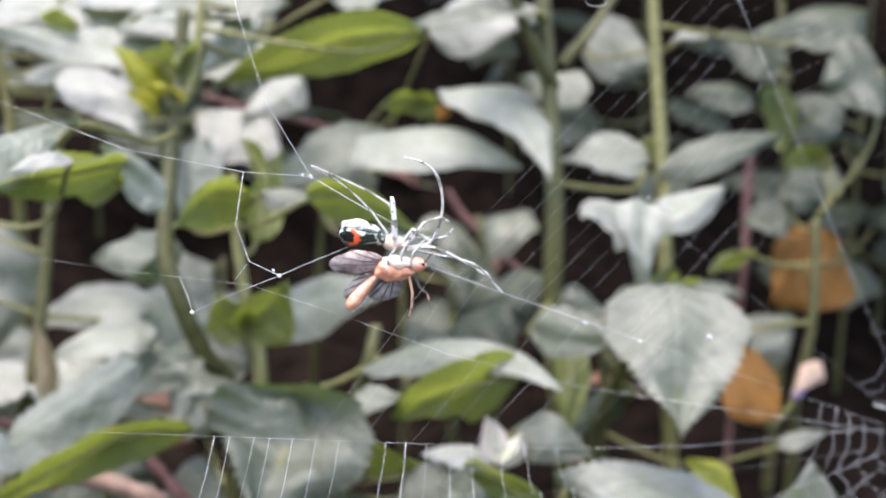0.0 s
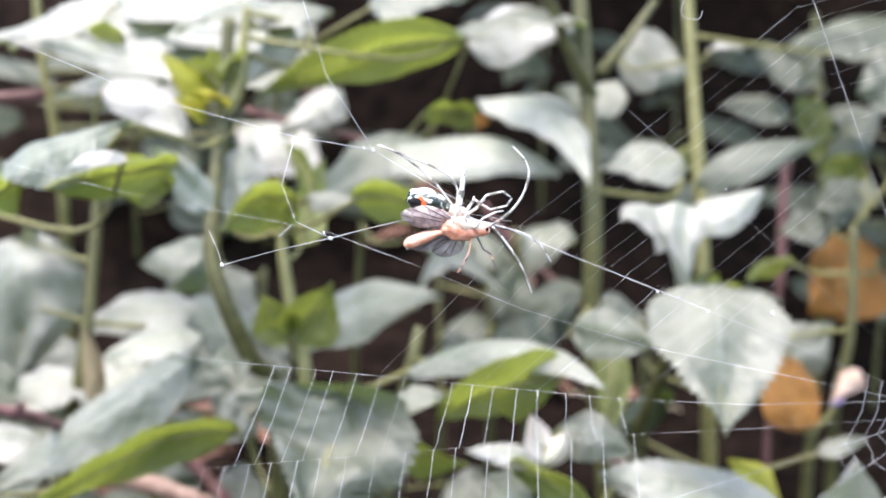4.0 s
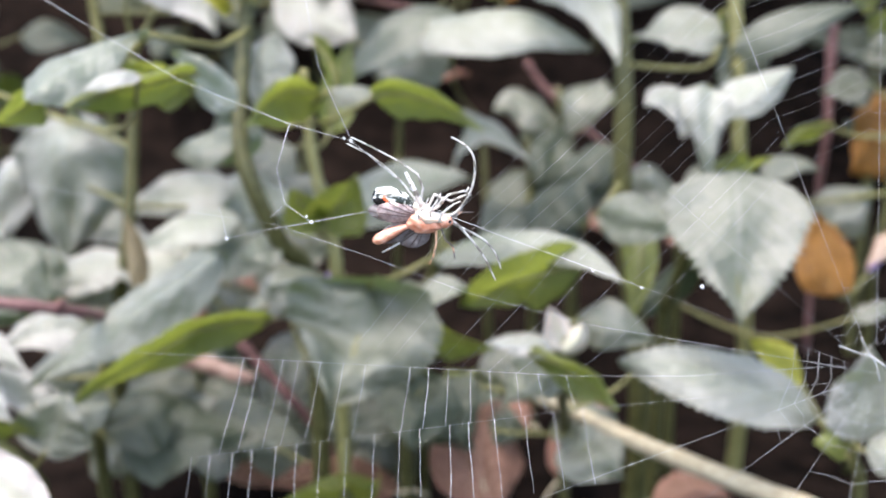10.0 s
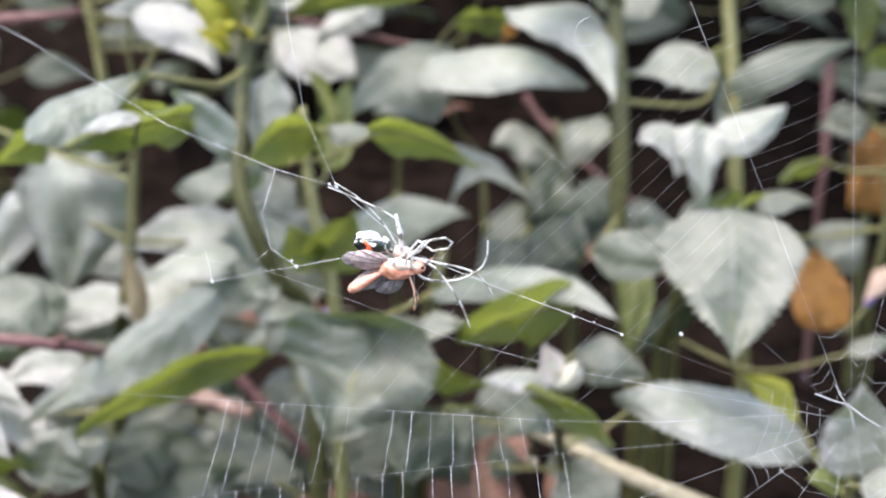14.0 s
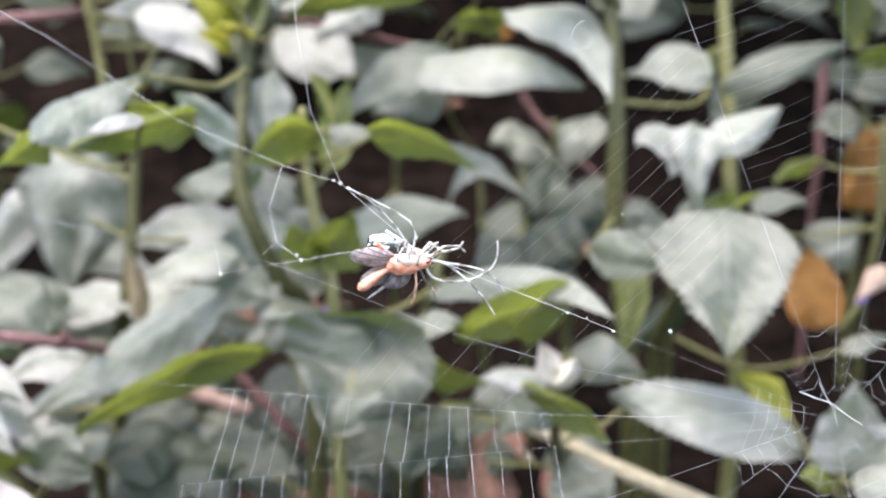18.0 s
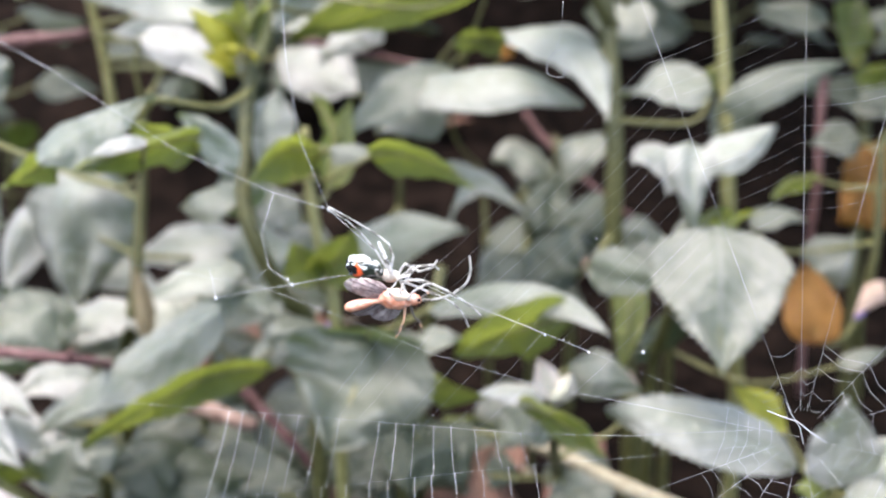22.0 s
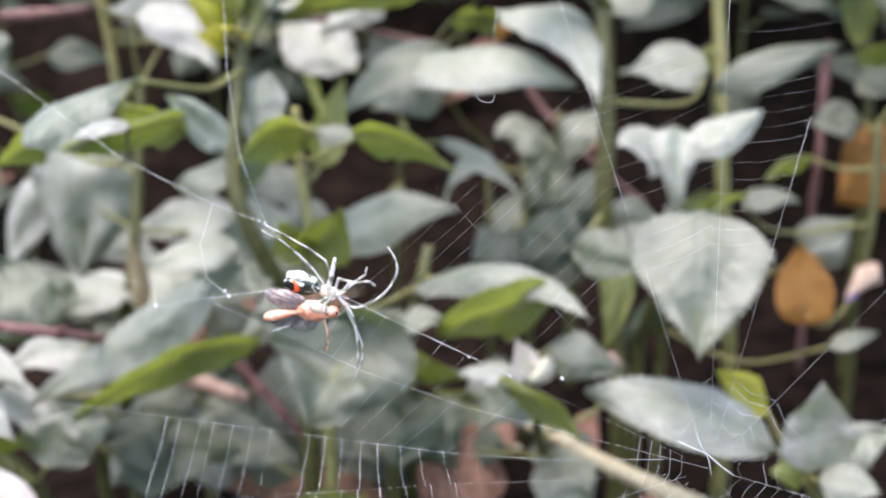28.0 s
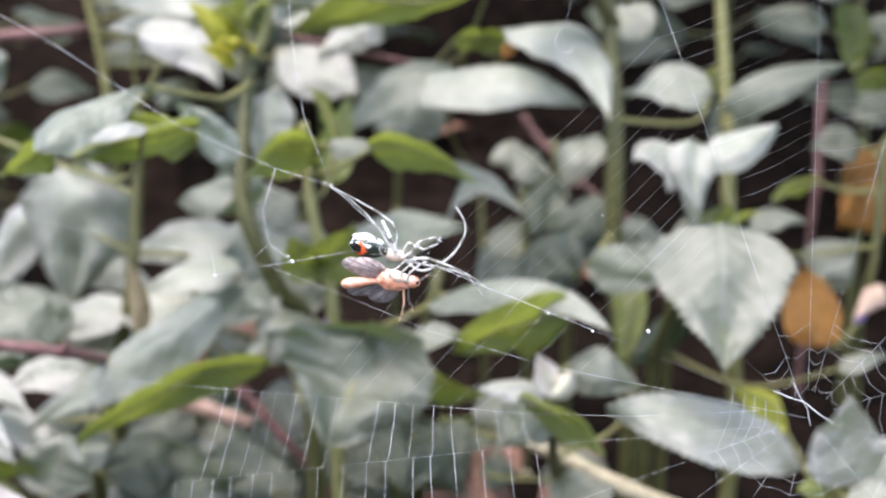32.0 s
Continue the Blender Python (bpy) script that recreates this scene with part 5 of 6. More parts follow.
for p, r in ((KNOT, 0.0007), ((-0.00162, 0.00478, -0.00035), 0.0005), (FORK, 0.0006), ((-0.00878, 0.00437, -0.01411), 0.0004), (SPUR, 0.0006), ((0.05445, -0.02962, -0.01781), 0.0006), ((0.03881, -0.02136, -0.01738), 0.0004), ((0.04591, -0.02556, -0.01910), 0.0004), ((0.04741, -0.02088, -0.00089), 0.0003), ((0.04186, -0.02304, -0.01771), 0.0003)):
    bead(p, r * 0.55, slack if p[0] < 0.02 else web)

# ---- the spider ----
K = 1.0e-4
SILVER, vn, vl, vb = mat("abdomen_silver", 0.28)
vc = vn.new("ShaderNodeTexCoord")
vm = vn.new("ShaderNodeMapping")
vm.inputs["Scale"].default_value = (0.35, 1.0, 1.0)
vw = vn.new("ShaderNodeTexNoise")
vw.inputs["Scale"].default_value, vw.inputs["Detail"].default_value, vw.inputs["Distortion"].default_value = 850.0, 2.0, 1.4
vl.new(vc.outputs["Object"], vm.inputs["Vector"])
vl.new(vm.outputs["Vector"], vw.inputs["Vector"])
vg = vn.new("ShaderNodeSeparateXYZ")
vl.new(vc.outputs["Generated"], vg.inputs[0])
# silver patches crowd on the back, over dark green-black flanks
vf = math_node(vn, vl, "ADD", vw.outputs["Fac"], math_node(vn, vl, "MULTIPLY", vg.outputs[2], 0.26))
vl.new(mixed(vn, vl, (0.018, 0.026, 0.018), (0.66, 0.70, 0.66), vf, 0.60, 0.72), vb.inputs["Base Color"])
BLACK = plain_material("glossy_black", (0.008, 0.008, 0.008), (0.03, 0.03, 0.03), 3000.0, 0.25, 0.00005)
SPOT = plain_material("orange_mark", (0.85, 0.10, 0.03), (0.95, 0.20, 0.06), 4000.0, 0.4, 0.00005)
LEG = plain_material("leg_pale", (0.44, 0.43, 0.40), (0.86, 0.85, 0.82), 2200.0, 0.25, 0.00004, 0.7)
LEG_WHITE = plain_material("leg_white", (0.66, 0.65, 0.62), (0.92, 0.91, 0.88), 2200.0, 0.25, 0.00004, 0.7)
LEG_DARK = plain_material("leg_dark_joint", (0.10, 0.095, 0.08), (0.30, 0.28, 0.23), 2500.0, 0.35, 0.00004, 0.7)
THORAX = plain_material("thorax_whitish", (0.42, 0.36, 0.29), (0.86, 0.82, 0.74), 1800.0, 0.3, 0.0001)
PREY = plain_material("prey_orange", (0.74, 0.26, 0.14), (0.96, 0.62, 0.48), 900.0, 0.22, 0.0004, 0.9)
# peach-orange back lightened to cream, with the bright top highlight in the colour
PREY_PALE = plain_material("prey_hump_highlight", (0.95, 0.66, 0.46), (0.98, 0.90, 0.78), 1100.0, 0.2, 0.0004, 0.9)
WING = plain_material("wing_smoky", (0.30, 0.26, 0.26), (0.66, 0.60, 0.60), 900.0, 0.25, 0.0002, 0.6)
WING_ROSE = plain_material("wing_rosy", (0.30, 0.22, 0.22), (0.72, 0.60, 0.59), 1200.0, 0.22, 0.0002, 0.6)
VEIN = plain_material("wing_vein", (0.06, 0.04, 0.04), (0.16, 0.11, 0.10), 1500.0, 0.35, 0.0001)


for shiny in (PREY, PREY_PALE):
    shiny.node_tree.nodes["Principled BSDF"].inputs["Coat Weight"].default_value = 0.7
    shiny.node_tree.nodes["Principled BSDF"].inputs["Coat Roughness"].default_value = 0.12
for wing_mat, clear in ((WING, 0.42), (WING_ROSE, 0.25)):
    wnodes, wlinks = wing_mat.node_tree.nodes, wing_mat.node_tree.links
    wmix, wclear = wnodes.new("ShaderNodeMixShader"), wnodes.new("ShaderNodeBsdfTransparent")
    wmix.inputs[0].default_value = clear
    wlinks.new(wnodes["Principled BSDF"].outputs[0], wmix.inputs[1])
    wlinks.new(wclear.outputs[0], wmix.inputs[2])
    wlinks.new(wmix.outputs[0], wnodes["Material Output"].inputs[0])


def P3(x, y, d=0.0, origin=(760, 390)):
    return Vector(((x - origin[0]) * K, d * K, -(y - origin[1]) * K))


def blob(parent, name, centre, half, turn, material, rough=0.05, label="", extra=(), grain=2.3):
    """A rounded body with an uneven skin; extra: marks (test on the unit ball, material)."""
    bm = bmesh.new()
    fine = 56 if extra else 24
    bmesh.ops.create_uvsphere(bm, u_segments=fine, v_segments=fine * 2 // 3, radius=1.0)
    rot = Matrix.Rotation(radians(turn), 4, "Y")
    mats = [material, *[e[1] for e in extra]]
    for f in bm.faces:
        c = f.calc_center_median()
        for n, (test, _) in enumerate(extra):
            if test(c):
                f.material_index = n + 1
    for v in bm.verts:
        w = v.co * (1 + rough * noise.noise(v.co * grain) + 0.4 * rough * noise.noise(v.co * grain * 2.7))
        taper = 1 - 0.18 * w.x
        v.co = rot @ Vector((w.x * half[0] * K, w.y * half[1] * K * taper, w.z * half[2] * K * taper)) + centre
    return part(name, bm, mats, parent, label)


def limb(parent, points, thick=2.0, name="leg", joints=(0.3, 0.6, 0.82), band=0.035, mats=None, curved=False):
    """A jointed leg, pivoted at its first point: pale, with narrow darker joints."""
    root = Vector(points[0])
    ways = [Vector(p) - root for p in points]
    pts = spline(ways, 6) if curved else [a.lerp(b, k / 6) for a, b in zip(ways, ways[1:]) for k in range(6)] + [ways[-1]]
    n = len(pts) - 1
    bm = bmesh.new()
    radii = []
    for k in range(n + 1):
        s = k / n
        swell = 1 + 0.3 * max(0, 1 - min(abs(s - j) for j in joints) * 18)
        radii.append(K * thick * (1.12 - 0.5 * s) * swell)
    tube(bm, pts, radii, 8)
    bm.verts.ensure_lookup_table()
    for f in bm.faces:
        c = f.calc_center_median()
        s = min(range(n + 1), key=lambda k: (pts[k] - c).length) / n
        if min(abs(s - j) for j in joints) < band:
            f.material_index = 1
    ob = part(name, bm, mats or [LEG, LEG_DARK], parent)
    ob.location = root
    return ob


spider = thing("orb_weaver_spider", (0, 0, 0), "silver and black orb weaver spider with orange spots gripping its prey", "spider")
EYE_SPOT = Vector((-0.62, -0.72, -0.25))


def crescent(c):
    return 0.40 < (c - EYE_SPOT).length < 0.62 and c.x > -0.50


abdomen = blob(spider, "abdomen", P3(736, 362), (36, 21, 21), 14, SILVER, 0.10, "mottled silver and black abdomen with a black tail spot",
     [(lambda c: (c - EYE_SPOT).length < 0.42 or c.x < -0.93, BLACK), (crescent, SPOT), (lambda c: (c - Vector((-0.80, -0.35, 0.52))).length < 0.20, SPOT)])
blob(spider, "cephalothorax", P3(784, 376, 2), (19, 13, 12), 12, THORAX, 0.15, "tan and white head and chest")
for dx in (0, 5):
    limb(spider, [P3(800, 378, -4 + dx), P3(811, 368, -10 + dx), P3(822 + dx, 352, -12 + dx)], 1.7, "palp", (0.5,))
LEGS = [limb(spider, [P3(*p) for p in pts], th, curved=n < 3, mats=[LEG_WHITE, LEG_DARK] if n == 5 else None) for n, (th, pts) in enumerate((
    (2.3, ((800, 382, 0), (836, 375, -8), (853, 340, -10), (856, 304, -10), (846, 270, -8), (826, 254, -5), (801, 247, -3))),
    (2.3, ((803, 386, -2), (835, 402, -12), (860, 442, -14), (876, 482, -12), (884, 522, -8))),
    (2.0, ((806, 386, 2), (850, 410, 2), (890, 434, 4), (910, 460, 4), (918, 486, 3))),
    (2.3, ((796, 380, -6), (812, 366, -18), (826, 344, -20), (852, 336, -14), (866, 344, -8))),
    (1.9, ((782, 368, 2), (786, 340, 0), (776, 316, 0), (748, 298, 2), (700, 274, 2), (662, 257, 2))),
    (4.4, ((784, 366, -10), (779, 342, -16), (773, 322, -16), (768, 306, -14))),
    (2.3, ((794, 378, 6), (806, 352, 4), (834, 362, -2), (858, 350, -6), (864, 336, -6))),
    (1.7, ((776, 366, 6), (752, 330, 8), (728, 304, 6), (700, 280, 4), (663, 259, 3)))))]

# ---- its prey ----
prey = thing("winged_insect", (0, 0, 0), "orange winged insect caught and held by the spider", "insect")
PO = (765, 393)
blob(prey, "thorax", P3(764, 396, -6, PO), (31, 16, 17), 6, PREY, 0.28, "glossy orange chest", (), 2.0)
blob(prey, "hump", P3(770, 386, -12, PO), (25, 11, 10), 4, PREY_PALE, 0.30, "peach-orange hump of the back, paled as a highlight", (), 2.4)
blob(prey, "head", P3(799, 390, -6, PO), (12, 11, 11), 0, PREY, 0.10, "", [(lambda c: (c - Vector((0.6, -0.75, 0.2))).length < 0.32, BLACK)])
bm = bmesh.new()
tube(bm, spline([Vector((6 * K, 0, 2 * K)), Vector((-8 * K, 0, -5 * K)), Vector((-26 * K, 0, -22 * K)), Vector((-44 * K, 0, -40 * K)), Vector((-52 * K, 0, -46 * K))], 5),
     [K * r for r in (7, 6.2, 5.4, 5, 5, 5.2, 5.8, 6.6, 7.6, 8.6, 9.4, 10, 10.4, 10.5, 10.2, 9.6, 8.6, 7.2, 5.5, 3.6, 1.2)], 12)
for v in bm.verts:
    v.co += v.normal * 0.8 * K * math.sin(v.co.x / (4.2 * K))
tail = part("abdomen", bm, PREY, prey, "glossy orange club-shaped abdomen on a thin waist")
tail.location = P3(740, 404, -6, PO)


def wing(points, lift, material=WING, label=""):
    """A smoky wing plate with a rounded outline, thin but solid, creased and ribbed by dark veins."""
    bm = bmesh.new()
    outline = spline([*points, points[0]], 4)[:-1]
    mid = sum(outline, Vector()) / len(outline)
    top, low = [], []
    for n, p in enumerate(outline):
        fold = Vector((0, 2.5 * K * math.sin(n * 1.7), 0))
        top.append(bm.verts.new(p + fold + Vector((0, -0.6 * K, 0))))
        low.append(bm.verts.new(p + fold + Vector((0, 0.6 * K, 0))))
    ct, cl = bm.verts.new(mid + Vector((0, -lift * K, 0))), bm.verts.new(mid + Vector((0, (1.2 - lift) * K, 0)))
    n = len(outline)
    for k in range(n):
        j = (k + 1) % n
        bm.faces.new((top[k], top[j], ct))
        bm.faces.new((low[j], low[k], cl))
        bm.faces.new((top[j], top[k], low[k], low[j]))
    ob = part("wing", bm, material, prey, label)
    root = outline[0]
    for k in (n // 4, n * 2 // 5, n // 2, n * 3 // 5, n * 3 // 4):
        tip = outline[k]
        part("vein", tube(bmesh.new(), [root + Vector((0, -2 * K, 0)), root.lerp(tip, 0.5) + Vector((0, -(lift + 1.5) * K, 0)), tip + Vector((0, -2 * K, 0))], K * 0.9, 5), VEIN, ob)
    return ob


wing([P3(752, 392, 4, PO), P3(715, 376, 8, PO), P3(680, 376, 10, PO), P3(666, 390, 10, PO), P3(690, 404, 8, PO), P3(735, 402, 4, PO)], 4)
wing([P3(760, 388, -6, PO), P3(738, 372, -8, PO), P3(706, 366, -8, PO), P3(682, 376, -8, PO), P3(690, 396, -8, PO), P3(738, 402, -6, PO)], 5, WING_ROSE, "rosy folded wing")
wing([P3(752, 398, 2, PO), P3(715, 404, 4, PO), P3(690, 424, 6, PO), P3(690, 440, 6, PO), P3(715, 440, 4, PO), P3(740, 420, 2, PO)], 4)
wing([P3(764, 402, 4, PO), P3(742, 414, 6, PO), P3(724, 436, 8, PO), P3(742, 446, 8, PO), P3(768, 436, 6, PO), P3(776, 414, 4, PO)], 4)
PREY_SKIN = plain_material("prey_leg", (0.55, 0.26, 0.14), (0.90, 0.66, 0.50), 1600.0, 0.3, 0.0001, 0.8)
PREY_DARK = plain_material("prey_leg_dark", (0.06, 0.05, 0.05), (0.14, 0.12, 0.11), 1600.0, 0.35, 0.0001, 0.8)
PREY_LEGS = [limb(prey, [P3(*p, PO) for p in pts], th, "leg", (0.5, 0.75), 0.03, mats) for th, mats, pts in (
    (1.8, [PREY_SKIN, PREY_DARK], ((784, 404, -8), (789, 430, -12), (788, 452, -12), (784, 466, -12))),
    (1.7, [PREY_DARK, PREY_SKIN], ((792, 402, -4), (800, 424, -6), (812, 434, -6), (816, 456, -6))),
    (2.1, [LEG, PREY_SKIN], ((756, 404, 4), (748, 426, 10), (728, 446, 12), (711, 461, 12), (704, 467, 12))),
    (1.9, [LEG, LEG_DARK], ((776, 392, -16), (772, 372, -24), (784, 352, -24), (790, 340, -22))),
    (1.9, [LEG, LEG_DARK], ((786, 390, -16), (790, 370, -24), (806, 352, -24), (816, 346, -22))),
    (1.9, [LEG, LEG_DARK], ((756, 394, -16), (752, 380, -24), (764, 362, -24), (770, 350, -22))))]
for s in (-3, 3):
    limb(prey, [P3(808, 386, -6 + s, PO), P3(820, 372, -8 + s, PO), P3(834 + 3 * s, 366 + s, -8 + s, PO)], 1.1, "antenna", (0.5,), 0.03, [PREY_DARK, PREY_SKIN])


def motions():
    walk(web, [
    (0, pose(-0.0200, 0.2158, 0.2500, 0, -3.9, -11.1)),
    (1, pose(-0.0109, 0.2203, 0.2410, 0, -4.0, -19.9)),
    (2, pose(-0.0140, 0.2236, 0.2425, 0, -1.5, -12.0)),
    (3, pose(-0.0182, 0.2181, 0.2507, 0, 1.6, -5.7)),
    (4, pose(-0.0157, 0.2291, 0.2506, 0, 4.1, -3.0)),
    (7, pose(-0.0166, 0.2227, 0.2503, 0, 1.2, -3.1)),
    (8, pose(-0.0187, 0.2213, 0.2497, 0, -1.2, 0.7)),
    (8.5, pose(-0.0197, 0.2220, 0.2494, 0, 0.9, 0.5)),
    (9, pose(-0.0203, 0.2228, 0.2500, 0, 0.3, 0.3)),
    (10, pose(-0.0206, 0.2269, 0.2494, 0, -0.8, 0.2)),
    (10.5, pose(-0.0211, 0.2221, 0.2511, 0, -2.4, -5.4)),
    (11, pose(-0.0218, 0.2269, 0.2499, 0, -1.0, -1.2)),
    (11.5, pose(-0.0216, 0.2265, 0.2502, 0, -1.0, -1.1)),
    (12, pose(-0.0210, 0.2257, 0.2504, 0, -0.8, -2.1)),
    (12.5, pose(-0.0213, 0.2260, 0.2504, 0, 0.1, -0.2)),
    (13, pose(-0.0210, 0.2275, 0.2501, 0, 0.3, -0.2)),
    (13.5, pose(-0.0211, 0.2274, 0.2498, 0, 0.2, 1.2)),
    (14, pose(-0.0213, 0.2260, 0.2499, 0, -0.3, 1.2)),
    (14.5, pose(-0.0214, 0.2255, 0.2501, 0, -1.0, -0.2)),
    (16.5, pose(-0.0202, 0.2249, 0.2527, 0, 1.0, -0.2)),
    (17, pose(-0.0211, 0.2244, 0.2524, 0, -0.4, -1.6)),
    (17.5, pose(-0.0211, 0.2261, 0.2517, 0, -0.4, -1.4)),
    (18, pose(-0.0213, 0.2262, 0.2517, 0, -0.2, -0.8)),
    (18.5, pose(-0.0214, 0.2263, 0.2512, 0, -0.2, -1.0)),
    (19, pose(-0.0214, 0.2250, 0.2514, 0, -0.2, -1.1)),
    (19.5, pose(-0.0215, 0.2257, 0.2510, 0, 0.2, -0.7)),
    (20, pose(-0.0215, 0.2247, 0.2516, 0, -0.3, -1.0)),
    (20.5, pose(-0.0215, 0.2245, 0.2511, 0, -0.2, -1.1)),
    (21, pose(-0.0221, 0.2237, 0.2511, 0, -1.2, -2.0)),
    (21.5, pose(-0.0214, 0.2239, 0.2513, 0, -1.0, -1.9)),
    (22, pose(-0.0218, 0.2248, 0.2514, 0, -0.9, -1.8)),
    (22.5, pose(-0.0217, 0.2257, 0.2507, 0, 0.2, 1.1)),
    (23, pose(-0.0215, 0.2242, 0.2513, 0, -0.7, -1.3)),
    (23.5, pose(-0.0214, 0.2253, 0.2509, 0, 0.2, 0.6)),
    (24, pose(-0.0214, 0.2262, 0.2521, 0, 0.6, 1.8)),
    (24.5, pose(-0.0215, 0.2264, 0.2509, 0, 0.9, 1.5)),
    (27, pose(-0.0222, 0.2195, 0.2478, 0, -0.1, 1.5)),
    (28, pose(-0.0223, 0.2201, 0.2496, 0, -0.1, -0.8)),
    (29, pose(-0.0238, 0.2256, 0.2479, 0, -1.7, -2.0)),
    (29.5, pose(-0.0241, 0.2233, 0.2487, 0, 0.1, 1.0)),
    (30, pose(-0.0228, 0.2219, 0.2496, 0, -3.1, -3.5)),
    (30.5, pose(-0.0218, 0.2242, 0.2493, 0, 0.2, 0.5)),
    (31, pose(-0.0242, 0.2269, 0.2497, 0, 0.7, 3.4)),
    (31.5, pose(-0.0220, 0.2250, 0.2480, 0, 0.2, -0.0)),
    (32, pose(-0.0226, 0.2258, 0.2508, 0, -0.4, -2.4)),
    ])
    walk(slack, [
    (0, pose(-0.0228, 0.2135, 0.2521, 0, -11.3, -6.0)),
    (1, pose(-0.0195, 0.2055, 0.2471, 0, -8.9, 3.6)),
    (2, pose(-0.0176, 0.2105, 0.2462, 0, -4.8, 5.0)),
    (3, pose(-0.0204, 0.2141, 0.2522, 0, -5.2, -0.2)),
    (4, pose(-0.0214, 0.2228, 0.2510, 0, -1.1, 19.9)),
    (7, pose(-0.0209, 0.2197, 0.2508, 0, -3.0, 3.8)),
    (8, pose(-0.0187, 0.2213, 0.2497, 0, -1.2, 0.7)),
    (8.5, pose(-0.0197, 0.2220, 0.2494, 0, 0.9, 0.5)),
    (9, pose(-0.0203, 0.2228, 0.2500, 0, 0.3, 0.3)),
    (10, pose(-0.0206, 0.2269, 0.2494, 0, -0.8, 0.2)),
    (10.5, pose(-0.0211, 0.2221, 0.2511, 0, -2.4, -5.4)),
    (11, pose(-0.0218, 0.2269, 0.2499, 0, -1.0, -1.2)),
    (11.5, pose(-0.0216, 0.2265, 0.2502, 0, -1.0, -1.1)),
    (12, pose(-0.0210, 0.2257, 0.2504, 0, -0.8, -2.1)),
    (12.5, pose(-0.0213, 0.2260, 0.2504, 0, 0.1, -0.2)),
    (13, pose(-0.0210, 0.2275, 0.2501, 0, 0.3, -0.2)),
    (13.5, pose(-0.0211, 0.2274, 0.2498, 0, 0.2, 1.2)),
    (14, pose(-0.0213, 0.2260, 0.2499, 0, -0.3, 1.2)),
    (14.5, pose(-0.0214, 0.2255, 0.2501, 0, -1.0, -0.2)),
    (16.5, pose(-0.0202, 0.2249, 0.2527, 0, 1.0, -0.2)),
    (17, pose(-0.0211, 0.2244, 0.2524, 0, -0.4, -1.6)),
    (17.5, pose(-0.0211, 0.2261, 0.2517, 0, -0.4, -1.4)),
    (18, pose(-0.0213, 0.2262, 0.2517, 0, -0.2, -0.8)),
    (18.5, pose(-0.0214, 0.2263, 0.2512, 0, -0.2, -1.0)),
    (19, pose(-0.0214, 0.2250, 0.2514, 0, -0.2, -1.1)),
    (19.5, pose(-0.0215, 0.2257, 0.2510, 0, 0.2, -0.7)),
    (20, pose(-0.0215, 0.2247, 0.2516, 0, -0.3, -1.0)),
    (20.5, pose(-0.0215, 0.2245, 0.2511, 0, -0.2, -1.1)),
    (21, pose(-0.0221, 0.2237, 0.2511, 0, -1.2, -2.0)),
    (21.5, pose(-0.0214, 0.2239, 0.2513, 0, -1.0, -1.9)),
    (22, pose(-0.0218, 0.2248, 0.2514, 0, -0.9, -1.8)),
    (22.5, pose(-0.0217, 0.2257, 0.2507, 0, 0.2, 1.1)),
    (23, pose(-0.0215, 0.2242, 0.2513, 0, -0.7, -1.3)),
    (23.5, pose(-0.0214, 0.2253, 0.2509, 0, 0.2, 0.6)),
    (24, pose(-0.0214, 0.2262, 0.2521, 0, 0.6, 1.8)),
    (24.5, pose(-0.0215, 0.2264, 0.2509, 0, 0.9, 1.5)),
    (27, pose(-0.0222, 0.2195, 0.2478, 0, -0.1, 1.5)),
    (28, pose(-0.0223, 0.2201, 0.2496, 0, -0.1, -0.8)),
    (29, pose(-0.0238, 0.2256, 0.2479, 0, -1.7, -2.0)),
    (29.5, pose(-0.0241, 0.2233, 0.2487, 0, 0.1, 1.0)),
    (30, pose(-0.0228, 0.2219, 0.2496, 0, -3.1, -3.5)),
    (30.5, pose(-0.0218, 0.2242, 0.2493, 0, 0.2, 0.5)),
    (31, pose(-0.0242, 0.2269, 0.2497, 0, 0.7, 3.4)),
    (31.5, pose(-0.0220, 0.2250, 0.2480, 0, 0.2, -0.0)),
    (32, pose(-0.0226, 0.2258, 0.2508, 0, -0.4, -2.4)),
    ])
